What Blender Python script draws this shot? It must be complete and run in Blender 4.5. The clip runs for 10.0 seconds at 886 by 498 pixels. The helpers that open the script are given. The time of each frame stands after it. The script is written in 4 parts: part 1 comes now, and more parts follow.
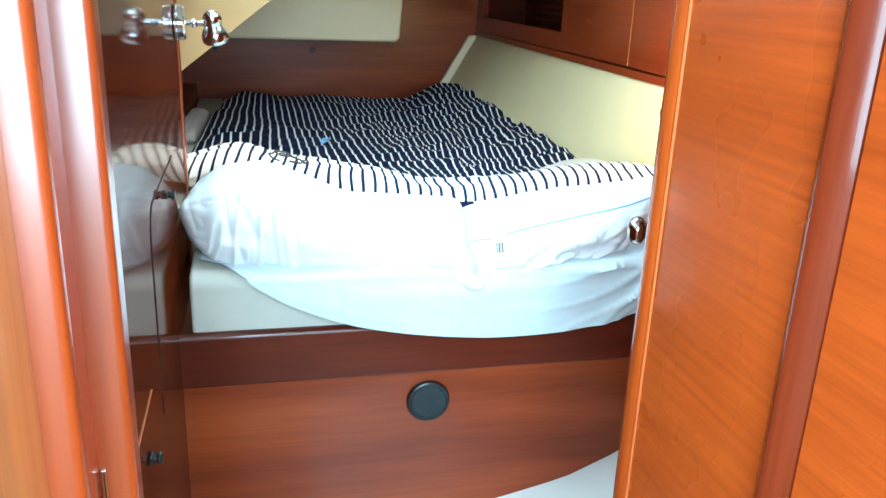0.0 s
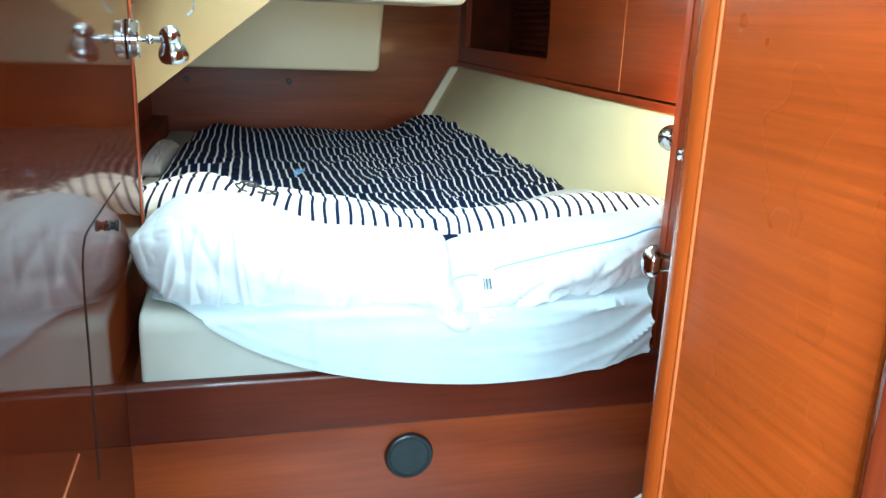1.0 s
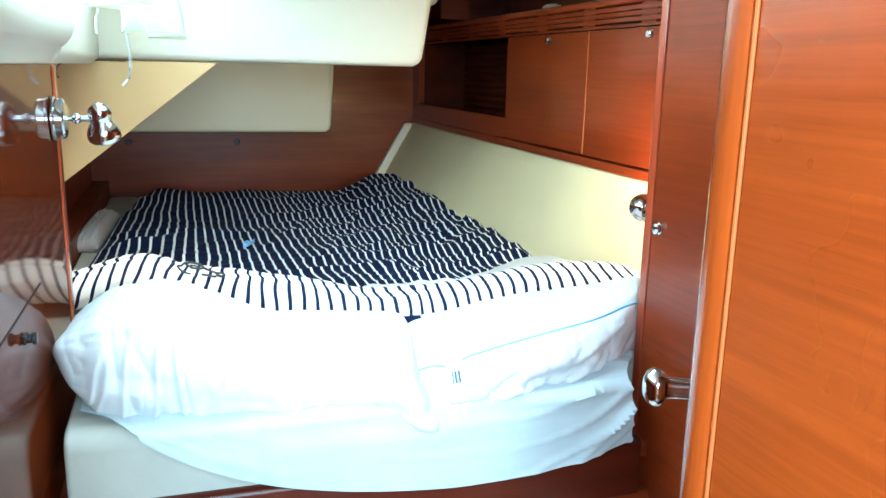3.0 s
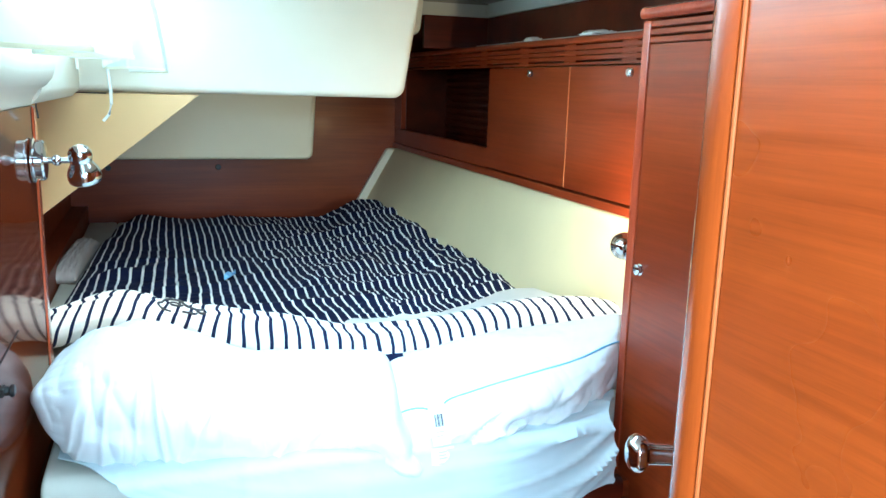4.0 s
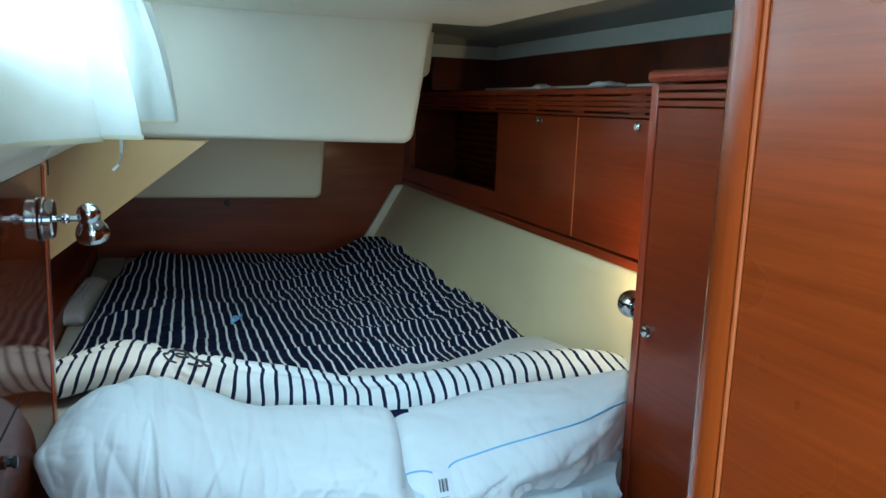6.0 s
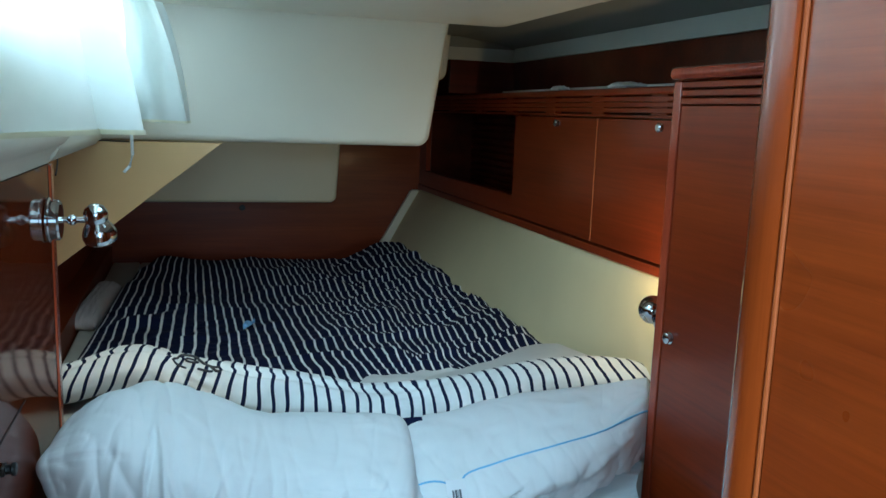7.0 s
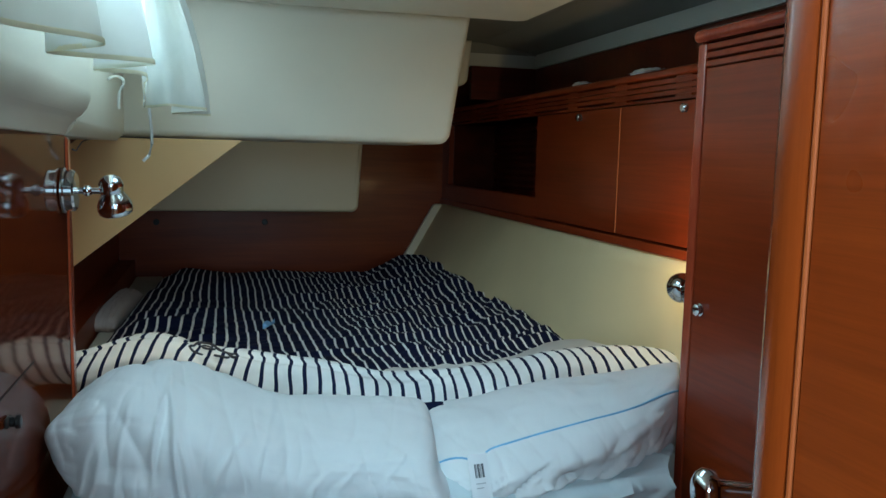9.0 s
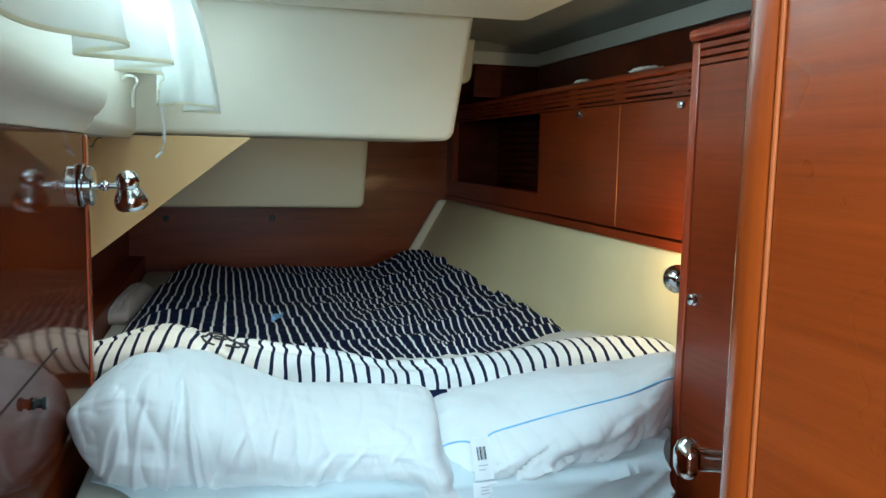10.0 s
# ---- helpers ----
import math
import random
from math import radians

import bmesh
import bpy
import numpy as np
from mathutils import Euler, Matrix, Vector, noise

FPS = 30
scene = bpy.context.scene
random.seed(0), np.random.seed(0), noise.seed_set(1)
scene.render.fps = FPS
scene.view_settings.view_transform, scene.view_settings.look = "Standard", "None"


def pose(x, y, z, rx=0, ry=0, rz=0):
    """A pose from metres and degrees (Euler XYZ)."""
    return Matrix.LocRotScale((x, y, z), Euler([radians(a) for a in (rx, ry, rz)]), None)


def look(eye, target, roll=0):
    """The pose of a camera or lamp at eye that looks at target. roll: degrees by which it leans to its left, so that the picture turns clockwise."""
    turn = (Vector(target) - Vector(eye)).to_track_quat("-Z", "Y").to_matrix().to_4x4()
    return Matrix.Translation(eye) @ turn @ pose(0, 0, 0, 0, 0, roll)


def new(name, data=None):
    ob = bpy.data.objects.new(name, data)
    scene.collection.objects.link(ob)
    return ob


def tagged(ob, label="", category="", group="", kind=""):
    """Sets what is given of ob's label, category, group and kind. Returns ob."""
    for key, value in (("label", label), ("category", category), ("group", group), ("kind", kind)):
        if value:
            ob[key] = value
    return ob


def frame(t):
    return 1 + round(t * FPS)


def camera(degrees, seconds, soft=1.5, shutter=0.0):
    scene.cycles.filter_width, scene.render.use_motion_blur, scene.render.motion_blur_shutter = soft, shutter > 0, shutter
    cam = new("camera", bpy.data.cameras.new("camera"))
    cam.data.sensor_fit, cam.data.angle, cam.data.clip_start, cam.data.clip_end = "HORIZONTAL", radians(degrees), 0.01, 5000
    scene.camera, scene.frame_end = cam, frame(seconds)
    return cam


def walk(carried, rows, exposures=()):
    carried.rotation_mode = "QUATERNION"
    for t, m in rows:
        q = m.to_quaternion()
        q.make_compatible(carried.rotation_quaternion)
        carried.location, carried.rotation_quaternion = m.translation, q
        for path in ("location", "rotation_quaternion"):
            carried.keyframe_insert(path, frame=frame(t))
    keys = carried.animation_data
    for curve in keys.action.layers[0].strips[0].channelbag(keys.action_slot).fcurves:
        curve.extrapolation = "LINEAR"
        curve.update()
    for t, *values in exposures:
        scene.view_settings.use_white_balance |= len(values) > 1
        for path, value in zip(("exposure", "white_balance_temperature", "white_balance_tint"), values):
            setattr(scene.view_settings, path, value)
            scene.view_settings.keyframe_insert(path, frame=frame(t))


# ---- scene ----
cam = camera(57.8, 10.0)
ROWS = [
    (0.0, -0.0086, -0.0106, 1.4500, -13.69, -18.51, 2.38),
    (0.5, -0.0029, 0.0622, 1.4279, -14.36, -17.30, 2.42),
    (1.0, 0.0275, 0.1270, 1.3991, -14.86, -15.71, 2.37),
    (1.5, 0.0555, 0.1874, 1.3891, -15.00, -14.59, 1.74),
    (2.0, 0.0622, 0.2435, 1.3932, -15.92, -13.71, 1.75),
    (2.5, 0.0557, 0.2606, 1.4144, -17.06, -13.09, 1.44),
    (3.0, 0.0491, 0.2578, 1.4415, -18.01, -12.54, 1.42),
    (4.5, 0.0488, 0.2722, 1.5065, -19.60, -11.01, 1.80),
    (5.0, 0.0551, 0.2762, 1.5239, -19.40, -10.52, 2.04),
    (5.5, 0.0513, 0.2745, 1.5388, -19.24, -10.05, 2.17),
    (6.0, 0.0542, 0.2805, 1.5520, -18.69, -9.97, 2.13),
    (7.5, 0.0784, 0.3333, 1.5161, -16.91, -8.98, 1.95),
    (8.0, 0.0820, 0.3402, 1.4835, -16.46, -8.26, 1.69),
    (8.5, 0.0874, 0.3367, 1.4455, -15.87, -7.24, 1.49),
    (9.0, 0.0891, 0.3312, 1.4166, -15.49, -6.55, 1.39),
    (9.5, 0.0860, 0.3166, 1.3968, -15.24, -6.08, 1.36),
    (10.0, 0.0786, 0.2812, 1.4137, -15.12, -6.74, 1.25),
]
# seconds, place, yaw to the left, pitch up, lean
walk(cam, [(t, Matrix.Translation((x, y, z)) @ pose(0, 0, 0, 0, 0, yaw) @ pose(0, 0, 0, 90 + pitch) @ pose(0, 0, 0, 0, 0, roll)) for t, x, y, z, yaw, pitch, roll in ROWS],
     exposures=[(0.0, 0.35, 5150, -5), (1.0, 0.24, 5200, -6), (2.0, 0.3, 5200, -6), (3.0, 0.36, 5050, -6), (4.5, 0.34, 4600, -6), (5.0, 0.03, 4500, -6), (5.5, -0.62, 4590, -6),
                (6.0, -1.16, 4780, -6), (7.5, -1.5, 4850, -5), (8.0, -1.6, 5000, -5), (9.0, -1.62, 5150, -4), (9.5, -1.33, 5230, -4), (10.0, -0.88, 5320, -4)])

# ---- world and light ----
world = bpy.data.worlds.new("world")
scene.world = world
world.use_nodes = True
wn = world.node_tree.nodes
sky = wn.new("ShaderNodeTexSky")
sky.sky_type, sky.sun_disc, sky.sun_elevation, sky.sun_rotation = "NISHITA", False, radians(50), radians(200)
world.node_tree.links.new(sky.outputs[0], wn["Background"].inputs[0])
wn["Background"].inputs[1].default_value = 0.1


def area_light(name, m, sx, sy, watts, colour):
    data = bpy.data.lights.new(name, "AREA")
    data.shape, data.size, data.size_y, data.energy, data.color = "RECTANGLE", sx, sy, watts, colour
    ob = new(name, data)
    ob.matrix_world = m
    return ob


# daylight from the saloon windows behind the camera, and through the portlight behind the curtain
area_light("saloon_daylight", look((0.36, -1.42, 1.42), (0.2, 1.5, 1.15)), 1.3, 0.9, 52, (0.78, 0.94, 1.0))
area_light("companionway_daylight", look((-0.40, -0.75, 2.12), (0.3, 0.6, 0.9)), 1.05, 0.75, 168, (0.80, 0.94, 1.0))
# unseen hatch lamp, added to light the pillow tops and the fold
area_light("added_hatch_light", look((0.30, 1.52, 1.85), (0.30, 1.521, 0.9)), 0.48, 0.48, 8, (0.80, 0.94, 1.0))
area_light("portlight_daylight", look((-0.27, 1.48, 1.68), (0.5, 1.48, 1.51)), 1.52, 0.13, 18, (0.86, 0.96, 1.0))


# ---- materials ----
def material(name, rough=0.5, metal=0.0, coat=0.0):
    m = bpy.data.materials.new(name)
    m.use_nodes = True
    n = m.node_tree.nodes
    b = n["Principled BSDF"]
    b.inputs["Roughness"].default_value = rough
    b.inputs["Metallic"].default_value = metal
    b.inputs["Coat Weight"].default_value = coat
    b.inputs["Coat Roughness"].default_value = 0.06
    return m, n, m.node_tree.links, b


def ramp(n, stops):
    r = n.new("ShaderNodeValToRGB")
    while len(r.color_ramp.elements) < len(stops):
        r.color_ramp.elements.new(0.5)
    for e, (p, c) in zip(r.color_ramp.elements, stops):
        e.position, e.color = p, (*c, 1)
    return r


def coords(n, l, scale, turn=(0, 0, 0)):
    tc, mp = n.new("ShaderNodeTexCoord"), n.new("ShaderNodeMapping")
    mp.inputs["Scale"].default_value, mp.inputs["Rotation"].default_value = scale, turn
    l.new(tc.outputs["Object"], mp.inputs["Vector"])
    return mp.outputs["Vector"]


def texture(n, l, vec, scale, detail=4, rough=0.55, distort=0.0):
    t = n.new("ShaderNodeTexNoise")
    t.inputs["Scale"].default_value, t.inputs["Detail"].default_value = scale, detail
    t.inputs["Roughness"].default_value, t.inputs["Distortion"].default_value = rough, distort
    l.new(vec, t.inputs["Vector"])
    return t.outputs[0]


def bump(n, l, b, height, strength, distance):
    bp = n.new("ShaderNodeBump")
    bp.inputs["Strength"].default_value, bp.inputs["Distance"].default_value = strength, distance
    l.new(height, bp.inputs["Height"])
    l.new(bp.outputs[0], b.inputs["Normal"])


def mix(n, l, a, c, f, kind="MIX"):
    m = n.new("ShaderNodeMix")
    m.data_type, m.blend_type = "RGBA", kind
    for v, i in ((f, 0), (a, 6), (c, 7)):
        if isinstance(v, (int, float)):
            m.inputs[i].default_value = v
        elif isinstance(v, tuple):
            m.inputs[i].default_value = (*v, 1)
        else:
            l.new(v, m.inputs[i])
    return m.outputs[2]


def wood(name, axis, dark, mid, light, rough=0.24, coat=0.5, figure=0.5):
    """Varnished timber, its grain along the given axis."""
    m, n, l, b = material(name, rough, 0, coat)
    b.inputs["Specular IOR Level"].default_value = 0.3
    along = {"x": (0.9, 7, 7), "y": (7, 0.9, 7), "z": (7, 7, 0.9)}[axis]
    vec = coords(n, l, along)
    broad = texture(n, l, vec, 1.3, 3, 0.5, 0.2)
    fibre = texture(n, l, coords(n, l, tuple(a * (1.3 if a < 1 else 6) for a in along)), 3.0, 5, 0.65)
    pores = texture(n, l, coords(n, l, tuple(a * (5 if a < 1 else 22) for a in along)), 3.0, 2, 0.6)
    r = ramp(n, [(0.3, dark), (0.5, mid), (0.7, light)])
    l.new(broad, r.inputs[0])
    f = ramp(n, [(0.30, (0.66, 0.63, 0.62)), (0.64, (1.14, 1.15, 1.16))])
    l.new(fibre, f.inputs[0])
    p = ramp(n, [(0.3, (0.82, 0.8, 0.8)), (0.45, (1, 1, 1))])
    l.new(pores, p.inputs[0])
    c = mix(n, l, r.outputs[0], f.outputs[0], figure, "MULTIPLY")
    c = mix(n, l, c, p.outputs[0], 0.5, "MULTIPLY")
    l.new(c, b.inputs["Base Color"])
    wave = texture(n, l, coords(n, l, (1, 1, 1)), 9, 2)
    rr = n.new("ShaderNodeMapRange")
    rr.inputs[3].default_value, rr.inputs[4].default_value = rough * 0.9, rough * 1.15
    l.new(wave, rr.inputs[0])
    l.new(rr.outputs[0], b.inputs["Roughness"])
    bump(n, l, b, fibre, 0.06, 0.002)
    return m


def plain(name, colour, rough, spread=0.06, scale=6.0, grain=0.05, fine=220.0, metal=0.0, coat=0.0, depth=0.001):
    """A painted, moulded or woven surface: slow variation of tone, fine relief."""
    m, n, l, b = material(name, rough, metal, coat)
    vec = coords(n, l, (1, 1, 1))
    slow = texture(n, l, vec, scale, 4)
    tight = texture(n, l, vec, fine, 3)
    lo, hi = tuple(c * (1 - spread) for c in colour), tuple(min(c * (1 + spread), 1) for c in colour)
    r = ramp(n, [(0.3, lo), (0.7, hi)])
    l.new(slow, r.inputs[0])
    l.new(r.outputs[0], b.inputs["Base Color"])
    bump(n, l, b, tight, grain, depth)
    return m


def crumpled(name, colour, size=16.0, depth=0.012, strength=0.35):
    """Cotton with soft creases over its weave."""
    m = plain(name, colour, 0.9, 0.03, 9, 0.12, 420)
    n, l = m.node_tree.nodes, m.node_tree.links
    b = n["Principled BSDF"]
    b.inputs["Specular IOR Level"].default_value = 0.2
    weave = b.inputs["Normal"].links[0].from_socket
    t = n.new("ShaderNodeTexNoise")
    t.noise_type = "RIDGED_MULTIFRACTAL"
    t.inputs["Scale"].default_value, t.inputs["Detail"].default_value, t.inputs["Distortion"].default_value = size, 3, 0.8
    l.new(coords(n, l, (1, 0.7, 0.32)), t.inputs["Vector"])
    bp = n.new("ShaderNodeBump")
    bp.inputs["Strength"].default_value, bp.inputs["Distance"].default_value = strength, depth
    l.new(t.outputs[0], bp.inputs["Height"])
    l.new(weave, bp.inputs["Normal"])
    l.new(bp.outputs[0], b.inputs["Normal"])
    return m


def striped(name, ground, line, pitch, width):
    """Woven stripes across the first UV axis, which is in metres."""
    m, n, l, b = material(name, 0.85)
    uv, sep = n.new("ShaderNodeUVMap"), n.new("ShaderNodeSeparateXYZ")
    l.new(uv.outputs[0], sep.inputs[0])
    div, fr, lt = n.new("ShaderNodeMath"), n.new("ShaderNodeMath"), n.new("ShaderNodeMath")
    div.operation, fr.operation, lt.operation = "DIVIDE", "FRACT", "LESS_THAN"
    div.inputs[1].default_value, lt.inputs[1].default_value = pitch, width
    l.new(sep.outputs[0], div.inputs[0])
    l.new(div.outputs[0], fr.inputs[0])
    l.new(fr.outputs[0], lt.inputs[0])
    slow = texture(n, l, coords(n, l, (1, 1, 1)), 14, 4)
    shade = ramp(n, [(0.3, (0.82, 0.82, 0.82)), (0.7, (1.05, 1.05, 1.05))])
    l.new(slow, shade.inputs[0])
    c = mix(n, l, ground, line, lt.outputs[0])
    c = mix(n, l, c, shade.outputs[0], 1.0, "MULTIPLY")
    l.new(c, b.inputs["Base Color"])
    b.inputs["Specular IOR Level"].default_value = 0.2
    bump(n, l, b, texture(n, l, coords(n, l, (1, 1, 1)), 260, 3), 0.12, 0.001)
    return m


D, M, L = (0.245, 0.039, 0.0043), (0.298, 0.051, 0.0057), (0.350, 0.065, 0.0076)
wood_x = wood("mahogany_grain_x", "x", (0.15, 0.023, 0.0045), (0.22, 0.038, 0.007), (0.29, 0.057, 0.011), 0.34, 0.1)
wood_y = wood("mahogany_grain_y", "y", (0.272, 0.043, 0.0046), (0.315, 0.054, 0.0058), (0.357, 0.064, 0.0072), 0.27, 0.4, 0.66)
wood_z = wood("mahogany_grain_z", "z", D, M, L)
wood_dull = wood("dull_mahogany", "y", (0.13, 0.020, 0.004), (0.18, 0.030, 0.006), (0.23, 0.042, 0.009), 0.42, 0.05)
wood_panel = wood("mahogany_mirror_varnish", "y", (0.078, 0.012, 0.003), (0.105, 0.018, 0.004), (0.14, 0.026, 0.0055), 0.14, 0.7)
for sheen, value in (("Coat IOR", 1.30), ("Specular IOR Level", 0.0)):
    wood_panel.node_tree.nodes["Principled BSDF"].inputs[sheen].default_value = value
# dark rail timber, reused to deepen the shade in the niche and shelf recess
wood_rail = wood("dark_rail_and_recess_shade", "x", (0.045, 0.006, 0.0025), (0.078, 0.010, 0.003), (0.115, 0.017, 0.005), 0.34, 0.15)
wood_lip = wood("red_mahogany_lipping", "z", (0.22, 0.03, 0.012), (0.34, 0.05, 0.018), (0.44, 0.09, 0.03), 0.2, 0.8)
wood_pale = wood("pale_bead", "z", (0.40, 0.11, 0.03), (0.50, 0.15, 0.045), (0.58, 0.2, 0.07), 0.55, 0.0)
wood_bead = wood("amber_bead", "z", (0.30, 0.06, 0.010), (0.38, 0.085, 0.015), (0.46, 0.11, 0.02), 0.6, 0.0)
wood_post = wood("mirror_varnished_post", "z", D, M, L, 0.2, 1.0)
wood_post.node_tree.nodes["Principled BSDF"].inputs["Coat Roughness"].default_value = 0.28
wood_post.node_tree.nodes["Principled BSDF"].inputs["Coat IOR"].default_value = 1.85
# yellower wood, paled further for the strong light on the panel
wood_blond = wood("pale_lit_veneer", "z", (0.42, 0.19, 0.05), (0.52, 0.26, 0.08), (0.60, 0.33, 0.11), 0.3, 0.4)
C = (0.19, 0.026, 0.0045), (0.235, 0.034, 0.006), (0.28, 0.043, 0.0075)
cab_y = wood("red_mahogany_grain_y", "y", *C, 0.3, 0.25)
cab_z = wood("red_mahogany_grain_z", "z", *C, 0.3, 0.25)
# red mahogany darkened throughout to carry the batten's shaded side
wood_batten = wood("shade_darkened_batten", "z", (0.050, 0.006, 0.002), (0.075, 0.010, 0.003), (0.10, 0.015, 0.004), 0.16, 0.35)
gap_dark = plain("dark_joint_and_slot_shade", (0.012, 0.008, 0.006), 0.9)
gelcoat = plain("cream_gelcoat", (0.785, 0.745, 0.62), 0.5, 0.03, 3, 0.03, 90)
# cream vinyl, with the reading lamp's warmth added to its yellow
vinyl = plain("lamp_warmed_cream_vinyl", (0.80, 0.685, 0.41), 0.55, 0.04, 4, 0.08, 300)
vinyl_pale = plain("pale_vinyl_edge", (0.80, 0.76, 0.60), 0.5, 0.03, 5, 0.06, 300)
# cream board paint pushed to orange for the reading lamp's glow
board_paint = plain("lamp_tinted_cream_board", (0.80, 0.54, 0.24), 0.45, 0.04, 3, 0.04, 150)
# yellower copy of the gelcoat: warm bounced light put into the colour
ivory = plain("bounce_warmed_gelcoat", (0.78, 0.70, 0.50), 0.5, 0.03, 3, 0.03, 90)
# lining grey taken down to carry the shadow on the deckhead
liner_grey = plain("shade_darkened_headliner", (0.22, 0.22, 0.19), 0.6, 0.05, 5, 0.1, 260)
floor_wood = wood("sole_teak", "y", (0.12, 0.05, 0.02), (0.2, 0.09, 0.035), (0.3, 0.15, 0.06), 0.3, 0.4)
white_mould = plain("white_moulding", (0.78, 0.79, 0.74), 0.35, 0.04, 5, 0.04, 120, coat=0.2)
chrome = plain("polished_chrome", (0.60, 0.61, 0.63), 0.05, 0.02, 8, 0.0, 60, metal=1.0)
black_plastic = plain("black_plastic", (0.010, 0.011, 0.011), 0.4, 0.1, 30, 0.1, 300)
black_mesh = plain("black_speaker_mesh", (0.018, 0.024, 0.026), 0.8, 0.2, 60, 0.6, 900, depth=0.002)
cotton = crumpled("white_cotton", (0.78, 0.79, 0.79), 12.0, 0.015, 0.5)
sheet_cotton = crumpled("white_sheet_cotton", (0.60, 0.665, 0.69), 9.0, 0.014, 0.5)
ticking = plain("beige_mattress_cloth", (0.52, 0.51, 0.44), 0.92, 0.05, 12, 0.2, 380)
grey_cloth = plain("grey_cloth", (0.64, 0.63, 0.60), 0.92, 0.06, 9, 0.15, 300)
piping_blue = plain("pale_blue_piping", (0.25, 0.5, 0.75), 0.8, 0.05)
label_white = plain("white_label", (0.85, 0.86, 0.87), 0.7, 0.02)
patch_blue = plain("pale_blue_patch", (0.22, 0.40, 0.80), 0.5, 0.6, 60)
tag_grey = plain("faint_print", (0.45, 0.46, 0.48), 0.7, 0.05)
ink = plain("label_ink", (0.04, 0.04, 0.05), 0.7, 0.05)
navy_cloth = striped("navy_striped_cotton", (0.005, 0.008, 0.036), (0.84, 0.84, 0.83), 0.0238, 0.225)
fold_cloth = striped("white_striped_cotton", (0.86, 0.86, 0.84), (0.008, 0.012, 0.045), 0.0263, 0.265)


def curtain_material(name, lo, hi, share):
    m, n, l, b = material(name, 0.9)
    vec = coords(n, l, (1, 1, 1))
    r = ramp(n, [(0.3, lo), (0.7, hi)])
    l.new(texture(n, l, vec, 12, 3), r.inputs[0])
    l.new(r.outputs[0], b.inputs["Base Color"])
    t, mx = n.new("ShaderNodeBsdfTranslucent"), n.new("ShaderNodeMixShader")
    l.new(r.outputs[0], t.inputs[0])
    mx.inputs[0].default_value = share
    l.new(b.outputs[0], mx.inputs[1])
    l.new(t.outputs[0], mx.inputs[2])
    l.new(mx.outputs[0], n["Material Output"].inputs[0])
    bump(n, l, b, texture(n, l, vec, 600, 2), 0.1, 0.001)
    return m


voile = curtain_material("translucent_white_voile", (0.80, 0.84, 0.82), (0.9, 0.93, 0.91), 0.58)
hem_cloth = curtain_material("translucent_hem", (0.84, 0.82, 0.66), (0.9, 0.88, 0.74), 0.6)


# ---- mesh helpers ----
def finish(bm, name, mat, smooth=None):
    bmesh.ops.recalc_face_normals(bm, faces=bm.faces)
    me = bpy.data.meshes.new(name)
    bm.to_mesh(me)
    bm.free()
    if mat:
        me.materials.append(mat)
    if smooth:
        me.shade_smooth()
        me.set_sharp_from_angle(angle=radians(smooth))
    return me


def even(ob, smooth):
    """Keeps flat faces flat beside rounded edges."""
    if smooth == 35:
        ob.modifiers.new("weighted_normal", "WEIGHTED_NORMAL").keep_sharp = True


def thing(name, at, label, category, group="", kind=""):
    ob = new(name)
    ob.location = at
    ob.empty_display_size = 0.05
    return tagged(ob, label, category, group, kind)


def part(name, bm, mat, parent, label="", smooth=35):
    """One mesh object under a thing or a part; its points are given in the world."""
    ob = new(name, finish(bm, name, mat, smooth))
    ob.parent = parent
    even(ob, smooth)
    if parent.parent is None and parent.type == "EMPTY":
        ob.matrix_parent_inverse = Matrix.Translation(-parent.location)
    return tagged(ob, label)


def solo(name, bm, mat, label, category, group="", kind="", smooth=35):
    ob = new(name, finish(bm, name, mat, smooth))
    even(ob, smooth)
    return tagged(ob, label, category, group, kind)


def box(bm, x0, x1, y0, y1, z0, z1, bevel=0.0, seg=2):
    vs = [bm.verts.new((x, y, z)) for x in (x0, x1) for y in (y0, y1) for z in (z0, z1)]
    fs = [bm.faces.new([vs[i] for i in q]) for q in ((0, 1, 3, 2), (4, 6, 7, 5), (0, 4, 5, 1), (2, 3, 7, 6), (0, 2, 6, 4), (1, 5, 7, 3))]
    if bevel:
        es = list({e for f in fs for e in f.edges})
        bmesh.ops.bevel(bm, geom=es, offset=bevel, segments=seg, affect="EDGES", profile=0.5)
    return bm


def new_box(*a, **k):
    return box(bmesh.new(), *a, **k)


def prism(bm, poly, axis, a, b, bevel=0.0, seg=3):
    """A polygon pushed from a to b along an axis; the polygon's two numbers are the other axes in order."""
    def at(p, q, v):
        return {"x": (v, p, q), "y": (p, v, q), "z": (p, q, v)}[axis]
    lo = [bm.verts.new(at(p, q, a)) for p, q in poly]
    hi = [bm.verts.new(at(p, q, b)) for p, q in poly]
    n = len(poly)
    fs = [bm.faces.new(lo), bm.faces.new(hi[::-1])]
    for i in range(n):
        fs.append(bm.faces.new((lo[i], lo[(i + 1) % n], hi[(i + 1) % n], hi[i])))
    bmesh.ops.recalc_face_normals(bm, faces=fs)
    if bevel:
        es = list({e for f in fs[:2] for e in f.edges})
        bmesh.ops.bevel(bm, geom=es, offset=bevel, segments=seg, affect="EDGES", profile=0.5)
    return bm


